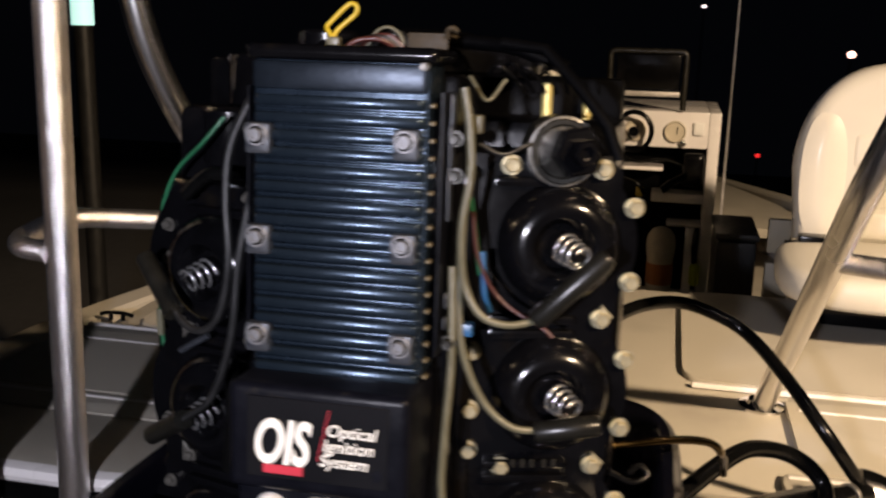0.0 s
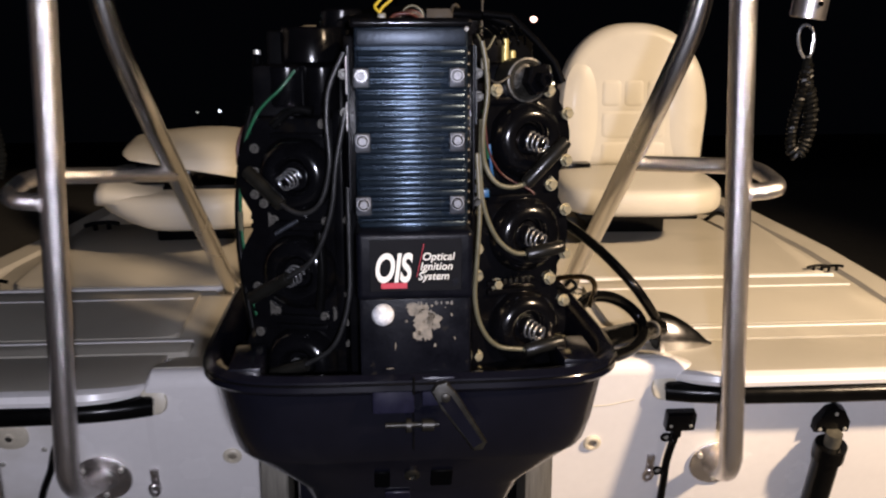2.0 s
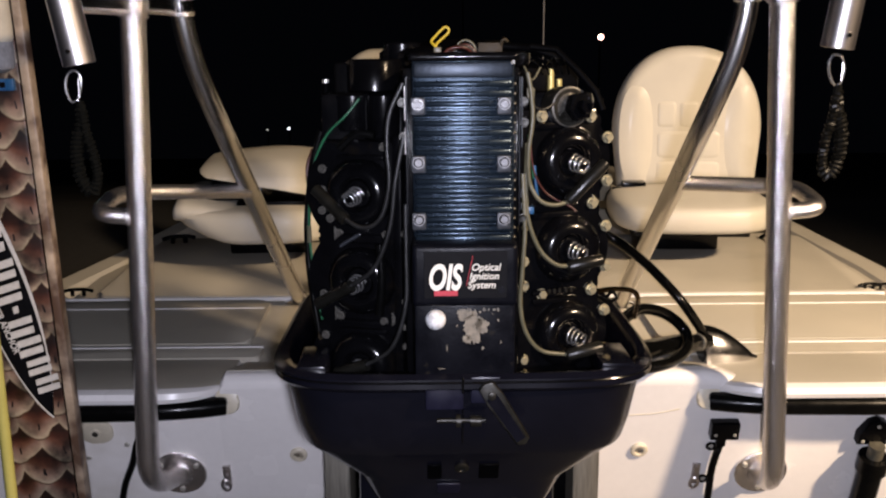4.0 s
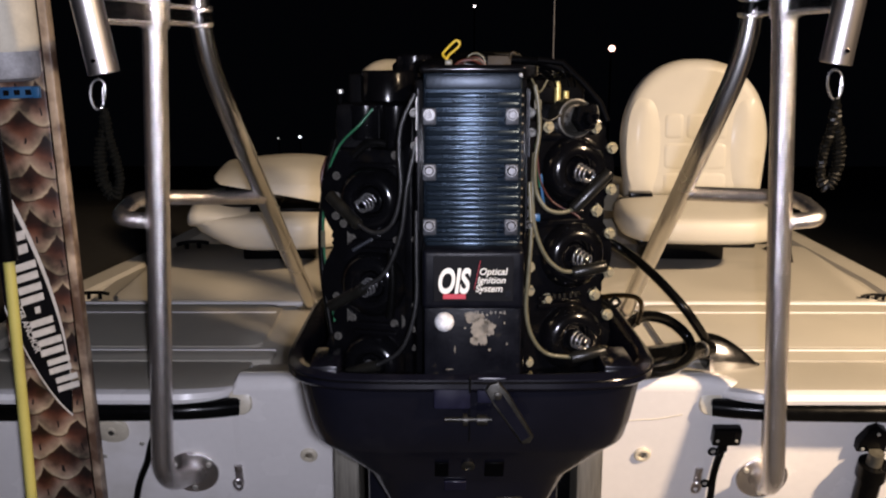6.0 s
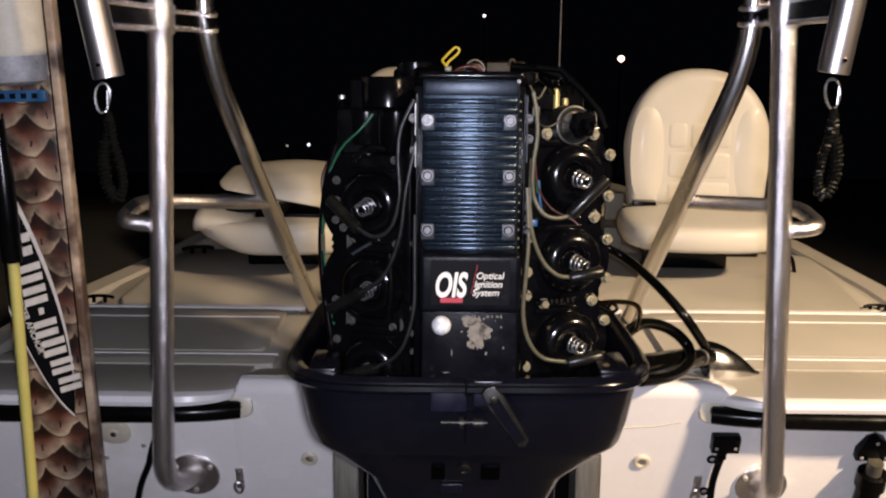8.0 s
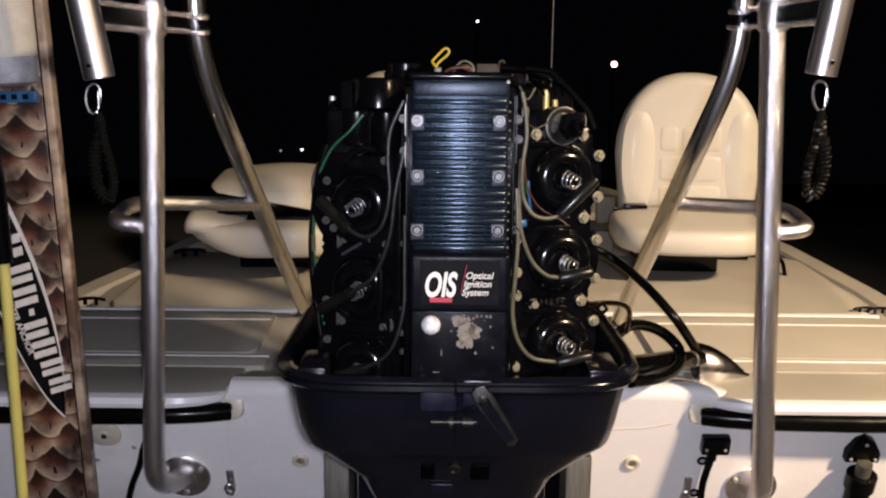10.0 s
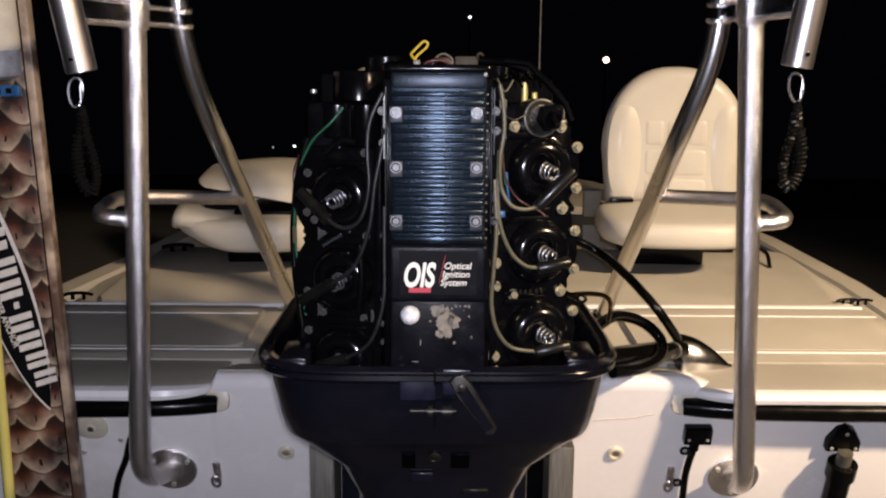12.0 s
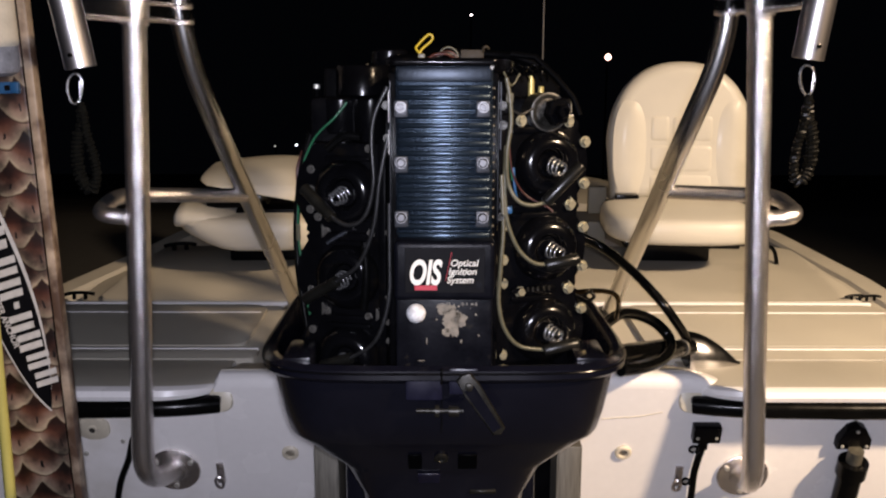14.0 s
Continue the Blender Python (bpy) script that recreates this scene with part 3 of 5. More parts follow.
for k in range(26):
    r = random.uniform(0.0006, 0.0017)
    part("paint_chip", chip(random.uniform(-0.014, 0.054), random.choice((-0.189, random.uniform(-0.243, -0.190))), r, r * random.uniform(0.8, 2.2), 12, k * 1.3), WORN, ign)
part("paint_chip", chip(-0.020, -0.240, 0.0006, 0.0045, 12, 2.2), WORN, ign)
part("paint_chip", chip(-0.027, -0.268, 0.0045, 0.0006, 12, 7.2), WORN, ign)

# cylinder heads
bolt = finish("head_bolt", hexbolt(0.0062, 0.0075), BRASS)
bolt_dark = finish("head_bolt", hexbolt(0.0045, 0.0055), DULLB)
plug_mesh = finish("spark_plug", lathe([(0.0125, 0.0), (0.0125, 0.004), (0.0062, 0.006), (0.0052, 0.022), (0.0040, 0.026), (0, 0.0265)], n=18), ENGINE, 30)
spring = [((0.0118 - 0.0028 * f) * math.cos(2 * math.pi * 3.4 * f), (0.0118 - 0.0028 * f) * math.sin(2 * math.pi * 3.4 * f), 0.005 + 0.023 * f) for f in [k / 90 for k in range(91)]]
coil_mesh = finish("terminal_spring", tube(spring, 0.0015, 8), SPRING, 60)
bolt_dim = finish("small_bolt", hexbolt(0.0045, 0.0055), DARKMETAL)
ALPHA = 17.0


def on_head(side, s, w, out=0.0):
    """A pose on a head's outer face: s outward from its inner edge, w up; z straight out."""
    base = pose(side * 0.078, 0.088, w, 0, 0, side * ALPHA) @ Matrix.Translation((side * s, -out, 0))
    return base @ FACE


for side in (1, -1):
    dw = 0.0 if side > 0 else -0.042
    centres = [-0.011 + dw, -0.135 + dw, -0.259 + dw]
    out = [(0, -0.325), (0, 0.062 + dw)]
    top = 0.062 + dw
    for k in range(60):
        w = top - (top + 0.325) * k / 59
        e = 0.122 + 0.022 * max(0, 1 - (min(abs(w - c) for c in centres) / 0.055) ** 2)
        out.append((e, w))
    head = part("cylinder_head", slab([(side * s, w) for s, w in out][::side], 0.05, on_head(side, 0, 0), 0.006), ENGINE, motor, "gloss black cylinder head")
    sd = 0.079 if side > 0 else 0.062
    for c in centres:
        dome = lathe([(0.050, -0.004), (0.0495, 0.004), (0.046, 0.013), (0.039, 0.021), (0.031, 0.0245), (0.025, 0.0235), (0.020, 0.017), (0.018, 0.008), (0, 0.007)], on_head(side, sd, c), 40)
        d = part("combustion_dome", dome, ENGINE, head, "rounded gloss black dome")
        plug = piece("spark_plug", plug_mesh, motor, on_head(side, sd, c, 0.006) @ pose(0, 0, 0, 14, 30 if side > 0 else -16, 0), "spark plug with bright ringed terminal")
        piece("terminal_spring", coil_mesh, plug, Matrix(), "bright plated spring")
    # ribs between the domes
    rib = bmesh.new()
    for c in centres:
        for q in (-0.062, 0.05):
            rbox((side * 0.06, c + q, 0.002), (0.07, 0.008, 0.010), 0.003, m=on_head(side, 0, 0), bm=rib)
    rbox((side * 0.006, -0.13 + dw / 2, 0.003), (0.012, 0.36, 0.010), 0.003, m=on_head(side, 0, 0), bm=rib)
    part("rib", rib, ENGINE, head)

for u, w in ((0.038, 0.052), (0.139, 0.020), (0.139, -0.041), (0.117, -0.072), (0.139, -0.106), (0.139, -0.165), (0.117, -0.198), (0.139, -0.230), (0.139, -0.288), (0.040, -0.199), (0.012, -0.293), (0.112, 0.050), (0.012, -0.10), (0.012, -0.185), (0.012, -0.15)):
    piece("head_bolt", bolt, motor, on_head(1, u, w, 0.001), "yellow zinc hex bolt")
for u, w in ((0.118, -0.020), (0.120, -0.079), (0.095, -0.111), (0.121, -0.200), (0.096, -0.231), (0.120, -0.261), (0.027, 0.012), (0.025, -0.111), (0.003, -0.108), (0.003, -0.204), (0.003, -0.242), (0.030, -0.236), (0.003, -0.270), (0.118, -0.05), (0.108, -0.09)):
    piece("head_bolt", bolt_dark, motor, on_head(-1, u, w, 0.001), "dull zinc hex bolt")

for k, x in enumerate((0.050, 0.058, 0.066, 0.076, 0.084)):
    part("cast_mark", rbox((x, -0.195, 0.0068), (0.0035, 0.007, 0.001), 0.0003, 1, on_head(1, 0, 0)), DARKMETAL, motor)

# thermostat housing
th = bmesh.new()
TM = on_head(1, 0.077, 0.064, -0.01) @ Matrix.Diagonal((0.80, 0.80, 0.95, 1))
lathe([(0.034, -0.02), (0.034, 0.020), (0.031, 0.0235), (0.027, 0.0235), (0.025, 0.022), (0, 0.022)], TM, 36, th)
th = part("thermostat_housing", th, DARKMETAL, motor, "black round thermostat cap")
part("ring", lathe([(0.034, 0.017), (0.0350, 0.0175), (0.0352, 0.020), (0.0348, 0.0215), (0.034, 0.022)], TM, 36), DULLB, th)
part("hex_cap", lathe([(0.026, 0.022), (0.026, 0.036), (0.023, 0.038), (0.0135, 0.038), (0.0135, 0.050), (0.011, 0.052), (0.007, 0.052), (0.006, 0.046), (0, 0.046)], TM @ pose(0.006, 0, 0, 0, 12, 10), 6), PLASTIC, th, "black hexagonal nut")

# engine block behind the heads
part("engine_block", span((-0.195, 0.145, -0.32), (0.195, 0.30, 0.085), 0.012), ENGINE, motor, "black engine block")
part("crankcase", span((-0.15, 0.25, -0.32), (0.15, 0.40, 0.12), 0.02), ENGINE, motor, "black crankcase")
part("side_cover", span((-0.205, 0.18, -0.30), (0.205, 0.25, -0.02), 0.008), ENGINE, motor)
part("air_silencer", span((-0.165, 0.385, -0.24), (0.165, 0.545, 0.105), 0.03, 3), PLASTIC, motor, "black air silencer box")
part("exhaust_cover", span((-0.17, 0.075, -0.34), (0.17, 0.2, -0.305), 0.006), ENGINE, motor)
part("flywheel", lathe([(0, 0.118), (0.111, 0.118), (0.115, 0.122), (0.115, 0.140), (0.108, 0.146), (0.06, 0.150), (0.045, 0.158), (0.02, 0.160), (0, 0.160)], pose(0.0, 0.27, 0.0), 48), PLASTIC, motor, "black flywheel cover")
tp = span((0.0275, 0.098, 0.136), (0.060, 0.101, 0.1500), 0.001)
span((0.0275, 0.098, 0.1485), (0.061, 0.135, 0.1515), 0.001, bm=tp)
tube(glide([(0.058, 0.100, 0.147), (0.060, 0.098, 0.154), (0.064, 0.098, 0.1555), (0.067, 0.100, 0.153)]), 0.0022, 8, tp)
part("timing_plate", tp, TARNISH, motor, "bent worn metal timing plate")
part("starter_solenoid", lathe([(0.0, -0.03), (0.026, -0.03), (0.028, -0.026), (0.028, 0.034), (0.025, 0.037), (0, 0.037)], pose(-0.079, 0.22, 0.118), 28), PLASTIC, motor, "black starter solenoid")
part("starter_cap", lathe([(0, 0.084), (0.037, 0.084), (0.041, 0.087), (0.041, 0.127), (0.0385, 0.1305), (0.034, 0.1315), (0, 0.1315)], pose(-0.119, 0.185, 0), 36), PLASTIC, motor, "black starter motor end cap")
part("electrical_box", span((-0.176, 0.17, 0.060), (-0.100, 0.25, 0.127), 0.006), MATTE, motor, "black electrical box")
part("oil_line_post", lathe([(0.0065, 0), (0.0065, 0.052), (0.005, 0.054), (0, 0.054)], pose(-0.197, 0.262, 0.030) @ Matrix.Diagonal((1, 1, 1.22, 1)), 12), MATTE, motor)
part("post_tip", lathe([(0.005, 0), (0.005, 0.006), (0, 0.007)], pose(-0.197, 0.262, 0.0955), 12), ZINC, motor, "pale tip")
part("coil", lathe([(0.0, 0), (0.026, 0), (0.028, 0.004), (0.028, 0.05), (0.022, 0.054), (0, 0.054)], pose(-0.150, 0.165, 0.03), 24), ENGINE, motor, "black ignition coil")
part("coil", lathe([(0.0, 0), (0.022, 0), (0.024, 0.004), (0.024, 0.06), (0.018, 0.064), (0, 0.064)], pose(-0.105, 0.15, 0.02), 24), ENGINE, motor, "black ignition coil")
part("regulator", span((0.088, 0.270, 0.045), (0.190, 0.34, 0.120), 0.006), MATTE, motor, "black voltage regulator")
part("throttle_arm", tube([(0.10, 0.12, 0.146), (0.135, 0.115, 0.142), (0.165, 0.105, 0.112), (0.188, 0.098, 0.085), (0.198, 0.096, 0.060)], 0.0050, 10), MATTE, motor)
for u, v, h, w in ((0.1335, 0.155, 0.030, 0.0998), (0.159, 0.262, 0.014, 0.0915)):
    part("brass_stud", lathe([(0.0046, -h / 2), (0.0046, h / 2), (0.0035, h / 2 + 0.001), (0, h / 2 + 0.001)], pose(u, v, w), 12), STUD, motor, "brass stud")

# wiring
def wire(name, pts, r, material, label=""):
    return part(name, tube(glide(pts), r, 10), material, motor, label)


wire("ignition_lead", [(0.088, 0.03, 0.112), (0.093, 0.03, 0.085), (0.095, 0.03, 0.05), (0.090, 0.03, 0.01), (0.092, 0.035, -0.03), (0.105, 0.035, -0.055), (0.125, 0.04, -0.063), (0.147, 0.05, -0.060)], 0.0030, LEAD_TAN, "grey-tan spark plug lead")
wire("ignition_lead", [(0.089, 0.04, 0.02), (0.088, 0.04, -0.04), (0.092, 0.04, -0.085), (0.108, 0.045, -0.125), (0.130, 0.05, -0.146), (0.152, 0.06, -0.151)], 0.0030, LEAD_TAN, "grey-tan spark plug lead")
wire("ignition_lead", [(0.083, 0.035, -0.02), (0.086, 0.03, -0.09), (0.083, 0.03, -0.15), (0.081, 0.035, -0.20), (0.090, 0.04, -0.24), (0.112, 0.05, -0.268), (0.150, 0.06, -0.277)], 0.0030, LEAD_TAN, "grey-tan spark plug lead")
for a, b in (((0.145, 0.048, -0.0605), (0.197, 0.055, -0.008)), ((0.148, 0.058, -0.152), (0.198, 0.066, -0.143)), ((0.148, 0.058, -0.278), (0.200, 0.066, -0.268))):
    part("plug_boot", tube([a, Vector(a).lerp(Vector(b), 0.05), Vector(a).lerp(Vector(b), 0.5), Vector(a).lerp(Vector(b), 0.95), b], lambda t: 0.0085 if 0.03 < t < 0.97 else 0.0065, 14), BOOT, motor, "black rubber plug boot")
wire("ignition_lead", [(-0.074, 0.03, 0.10), (-0.092, 0.03, 0.06), (-0.096, 0.03, 0.02), (-0.094, 0.03, -0.03), (-0.105, 0.035, -0.075), (-0.128, 0.045, -0.092), (-0.155, 0.06, -0.082), (-0.185, 0.09, -0.05)], 0.0031, LEAD_GREY, "dark grey spark plug lead")
wire("ignition_lead", [(-0.074, 0.03, 0.03), (-0.086, 0.03, -0.03), (-0.094, 0.035, -0.09), (-0.115, 0.045, -0.145), (-0.145, 0.06, -0.172), (-0.185, 0.09, -0.200)], 0.0031, LEAD_GREY, "dark grey spark plug lead")
wire("ignition_lead", [(-0.073, 0.04, -0.06), (-0.073, 0.04, -0.13), (-0.075, 0.04, -0.20), (-0.095, 0.045, -0.26), (-0.138, 0.06, -0.292)], 0.0031, LEAD_GREY, "dark grey spark plug lead")
for a, b in (((-0.155, 0.058, -0.083), (-0.198, 0.09, -0.045)), ((-0.150, 0.062, -0.176), (-0.20, 0.10, -0.210)), ((-0.130, 0.058, -0.288), (-0.175, 0.075, -0.305))):
    part("plug_boot", tube([a, Vector(a).lerp(Vector(b), 0.5), b], 0.0085, 14), BOOT, motor, "black rubber plug boot")
wire("ground_wire", [(-0.137, 0.118, 0.077), (-0.155, 0.115, 0.055), (-0.185, 0.12, 0.025), (-0.205, 0.13, -0.02), (-0.213, 0.14, -0.07), (-0.215, 0.15, -0.13), (-0.208, 0.15, -0.20), (-0.20, 0.15, -0.25)], 0.0018, GREEN, "green wire")
wire("black_loom", [(-0.196, 0.17, 0.03), (-0.210, 0.17, -0.02), (-0.220, 0.165, -0.10), (-0.218, 0.16, -0.18), (-0.205, 0.15, -0.27)], 0.005, RUBBER)
part("wire_label", tube([(-0.2155, 0.146, -0.105), (-0.2155, 0.148, -0.13)], 0.0034, 8), LEAD_TAN, motor)
wire("small_wire", [(0.094, 0.05, 0.02), (0.100, 0.055, -0.02), (0.118, 0.06, -0.05), (0.150, 0.06, -0.068), (0.158, 0.06, -0.075)], 0.0014, REDWIRE)
wire("small_wire", [(0.092, 0.05, 0.03), (0.096, 0.055, 0.0), (0.100, 0.06, -0.03)], 0.0018, GREEN)
wire("small_wire", [(0.101, 0.06, -0.012), (0.104, 0.06, -0.045), (0.108, 0.065, -0.06)], 0.0022, BLUE)
wire("small_wire", [(0.086, 0.06, 0.12), (0.098, 0.07, 0.102), (0.110, 0.08, 0.118)], 0.0014, LEAD_TAN)
wire("small_wire", [(0.095, 0.06, 0.07), (0.112, 0.07, 0.062), (0.13, 0.08, 0.07)], 0.0016, LEAD_GREY)
wire("yellow_wire_loop", [(-0.026, 0.085, 0.134), (-0.031, 0.085, 0.146), (-0.036, 0.088, 0.153), (-0.033, 0.09, 0.158), (-0.020, 0.092, 0.171), (-0.0145, 0.092, 0.1715), (-0.0125, 0.092, 0.1675), (-0.016, 0.092, 0.162), (-0.029, 0.090, 0.150), (-0.031, 0.085, 0.137)], 0.0018, YELLOW, "loop of yellow wire")
part("wire_crimp", rbox((-0.028, 0.082, 0.142), (0.010, 0.010, 0.008), 0.002), LEAD_TAN, motor)
for k in range(5):
    wire("coil_wire", [(-0.020 + 0.003 * k, 0.085 + 0.008 * k, 0.137), (-0.010 + 0.004 * k, 0.088 + 0.004 * k, 0.144 + 0.0012 * k), (0.008 + 0.003 * k, 0.09 + 0.004 * k, 0.145 + 0.0014 * k), (0.022 + 0.002 * k, 0.10, 0.136)], 0.0021, (REDWIRE, LEAD_GREY, REDWIRE, RUBBER, LEAD_GREY)[k])
wire("coil_lead", [(-0.006, 0.10, 0.140), (0.002, 0.10, 0.152), (0.012, 0.10, 0.155), (0.021, 0.10, 0.149), (0.025, 0.10, 0.138)], 0.0013, LEAD_TAN)
wire("red_cable", [(-0.214, 0.21, 0.0), (-0.222, 0.2, -0.03), (-0.218, 0.2, -0.08)], 0.0028, REDWIRE)

# brackets, clips and small fittings
for w, h in ((0.074, 0.044), (0.026, 0.034)):
    part("clip", rbox((-0.0715, 0.022, w), (0.0016, 0.012, h), 0.0006, 1), ALU2, motor, "bright metal clip")
for w, v, h in ((0.096, 0.03, 0.022), (0.070, 0.028, 0.030), (0.035, 0.026, 0.040), (-0.045, 0.03, 0.012), (-0.062, 0.028, 0.010)):
    part("clip", rbox((0.0805, v, w), (0.0018, 0.010, h), 0.0006, 1), TABM, motor, "dull metal clip")
for u, v, w in ((0.083, 0.03, 0.075), (0.084, 0.03, 0.048), (0.083, 0.03, -0.078), (-0.075, 0.03, 0.075), (-0.074, 0.035, 0.03)):
    piece("small_bolt", bolt_dim, motor, pose(u, v, w, 90))
part("connector", rbox((0.093, 0.045, -0.070), (0.012, 0.012, 0.010), 0.002), BLUE, motor, "blue wire connector")
part("connector", rbox((0.094, 0.05, 0.085), (0.010, 0.012, 0.014), 0.002), LEAD_TAN, motor)
for side, s0, w in ((-1, 0.090, -0.111), (-1, 0.092, -0.228), (-1, 0.006, -0.232), (1, 0.105, -0.070), (1, 0.105, -0.196)):
    part("gasket_tab", slab([(0, 0.010), (0.010, 0), (0, -0.010)], 0.003, on_head(side, s0 + 0.012, w, 0.004), 0.0008, seg=1), DULLB if side < 0 else BRASS, motor, "small bright gasket tab")
wire("linkage_rod", [(-0.166, 0.09, -0.125), (-0.152, 0.088, -0.116), (-0.138, 0.086, -0.108)], 0.0028, TABM)
wire("fuel_hose", [(-0.110, 0.07, -0.12), (-0.108, 0.068, -0.17), (-0.112, 0.07, -0.22)], 0.006, RUBBER)
wire("fuel_hose", [(-0.165, 0.10, 0.01), (-0.14, 0.095, 0.03), (-0.115, 0.09, 0.028)], 0.006, RUBBER)
wire("fuel_pipe", [(0.18, 0.28, -0.243), (0.213, 0.297, -0.245), (0.262, 0.334, -0.248), (0.301, 0.369, -0.259), (0.318, 0.393, -0.280), (0.328, 0.465, -0.331)], 0.0046, DARKBRASS, "bent brass-coloured fuel pipe")
wire("small_hose", [(0.205, 0.15, -0.215), (0.225, 0.16, -0.226), (0.238, 0.17, -0.222), (0.230, 0.17, -0.214), (0.222, 0.16, -0.218)], 0.0028, RUBBER)
for k in range(5):
    wire("harness_wire", [(0.09 + 0.010 * k, 0.12 + 0.004 * k, 0.120 + 0.002 * (k % 3)), (0.098 + 0.011 * k, 0.105, 0.128 + 0.003 * (k % 2)), (0.110 + 0.010 * k, 0.11, 0.121), (0.118 + 0.009 * k, 0.12, 0.108)], 0.0015, (RUBBER, MATTE, RUBBER)[k % 3])
wire("harness", [(0.02, 0.16, 0.150), (0.08, 0.15, 0.146), (0.11, 0.14, 0.142), (0.15, 0.14, 0.128)], 0.006, MATTE)

# lower cowl pan
def ring_at(w, hx, vf, vb, n=5.2):
    return [(x, y, w) for x, y in squircle(0.004, (vf + vb) / 2, hx, (vb - vf) / 2, n, 72)]


pan = bmesh.new()
loft([ring_at(*r) for r in ((-0.33, 0.240, 0.0, 0.52), (-0.285, 0.246, -0.008, 0.53), (-0.2765, 0.252, -0.018, 0.54), (-0.2745, 0.262, -0.030, 0.55), (-0.280, 0.269, -0.038, 0.556), (-0.292, 0.270, -0.040, 0.558),
                            (-0.298, 0.264, -0.034, 0.552), (-0.301, 0.255, -0.026, 0.545), (-0.312, 0.2535, -0.024, 0.543), (-0.366, 0.244, -0.012, 0.532), (-0.398, 0.2375, 0.006, 0.520), (-0.404, 0.2345, 0.011, 0.515), (-0.411, 0.226, 0.018, 0.508), (-0.435, 0.194, 0.034, 0.480), (-0.462, 0.160, 0.052, 0.440), (-0.468, 0.154, 0.056, 0.434), (-0.50, 0.138, 0.068, 0.42), (-0.52, 0.127, 0.075, 0.41), (-0.60, 0.121, 0.085, 0.40), (-1.0, 0.110, 0.095, 0.36))], pan)
pan = part("lower_cowl", pan, PAN, motor, "dark blue-black lower cowl pan with rounded lip")
part("lip_edge", tube([(x, y, w - 0.0005) for x, y, w in ring_at(-0.2835, 0.2695, -0.0388, 0.5565)], 0.0016, 8, None, True), ENGINE, pan, "glossy edge of the cowl lip")
part("seam", span((-0.0015, -0.0405, -0.298), (0.0015, -0.030, -0.277), 0.0005, 1), RUBBER, pan)
part("seam", span((-0.0010, -0.0265, -0.372), (0.0010, -0.012, -0.303), 0.0004, 1), RUBBER, pan)
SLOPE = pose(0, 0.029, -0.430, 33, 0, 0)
# flat black sheets give the shade of two recesses that are not cut
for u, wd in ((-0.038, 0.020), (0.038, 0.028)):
    part("recess", rbox((u, 0, -0.008), (wd, 0.004, 0.034), 0.0015, 1, SLOPE), MATTE, pan, "black sheet for the shade of a recess under the cowl")
part("drain_boss", lathe([(0.010, 0), (0.010, 0.003), (0.006, 0.004), (0.005, 0.001), (0, 0.001)], SLOPE @ pose(0.0, 0.001, 0.0, 90), 18), DARKMETAL, pan, "small dark boss")
part("catch_plate", rbox((-0.018, -0.001, -0.048), (0.032, 0.003, 0.022), 0.001, 1, SLOPE), NAVY, pan)
part("catch_bracket", rbox((0.062, -0.004, -0.078), (0.040, 0.006, 0.008), 0.0015, 1, SLOPE), DARKMETAL, pan, "worn metal catch bracket")
part("latch_plate", rbox((-0.024, -0.030, -0.300), (0.050, 0.016, 0.042), 0.003), NAVY, pan, "blue-black latch bracket")
part("latch_plate", rbox((0.030, -0.030, -0.295), (0.040, 0.014, 0.036), 0.003), NAVY, pan)
lv = slab([(-0.011, 0.012), (0.0, 0.016), (0.011, 0.012), (0.013, -0.01), (0.0095, -0.078), (0.0, -0.083), (-0.0095, -0.078), (-0.012, -0.01)], 0.010, pose(0.036, -0.050, -0.296, 0, 0, 0) @ FACE @ pose(0, 0, 0, 0, 0, 33), 0.002)
lever = part("latch_lever", lv, DARKMETAL, pan, "long dark worn latch lever")
part("lever_recess", slab([(-0.0092, -0.004), (0.0064, -0.004), (0.0054, -0.074), (-0.0074, -0.074)], 0.001, pose(0.036, -0.0506, -0.296, 0, 0, 0) @ FACE @ pose(0, 0, 0, 0, 0, 33), 0), PAN, lever)
part("pivot", lathe([(0.0055, 0), (0.0055, 0.003), (0.003, 0.004), (0, 0.004)], pose(0.037, -0.050, -0.298, 90), 14), DARKMETAL, lever)
lb = tube([(-0.034, -0.034, -0.337), (0.030, -0.034, -0.337)], 0.0032, 12)
lathe([(0.0085, -0.003), (0.0085, 0.003)], along((-0.006, -0.036, -0.337), (1, 0, 0)), 16, lb)
lathe([(0.0075, -0.008), (0.0075, 0.006)], along((0.018, -0.036, -0.337), (1, 0, 0)), 16, lb)
part("latch_bolt", lb, DARKMETAL, pan, "worn latch bolt with collars")
for u0, u1 in ((0.188, 0.232), (-0.222, -0.182)):
    part("pan_ledge", span((u0, 0.0, -0.300), (u1, 0.10, -0.272), 0.003), PAN, pan)
mid = bmesh.new()
loft([ring_at(*r) for r in ((-0.60, 0.120, 0.10, 0.40), (-0.95, 0.09, 0.12, 0.36), (-1.235, 0.07, 0.14, 0.36))], mid)
part("midsection", mid, PAN, motor)
for s in (-1, 1):
    part("clamp_bracket", span((s * 0.14 - 0.025, 0.30, -0.95), (s * 0.14 + 0.025, 0.56, -0.46), 0.012), PAN, motor)

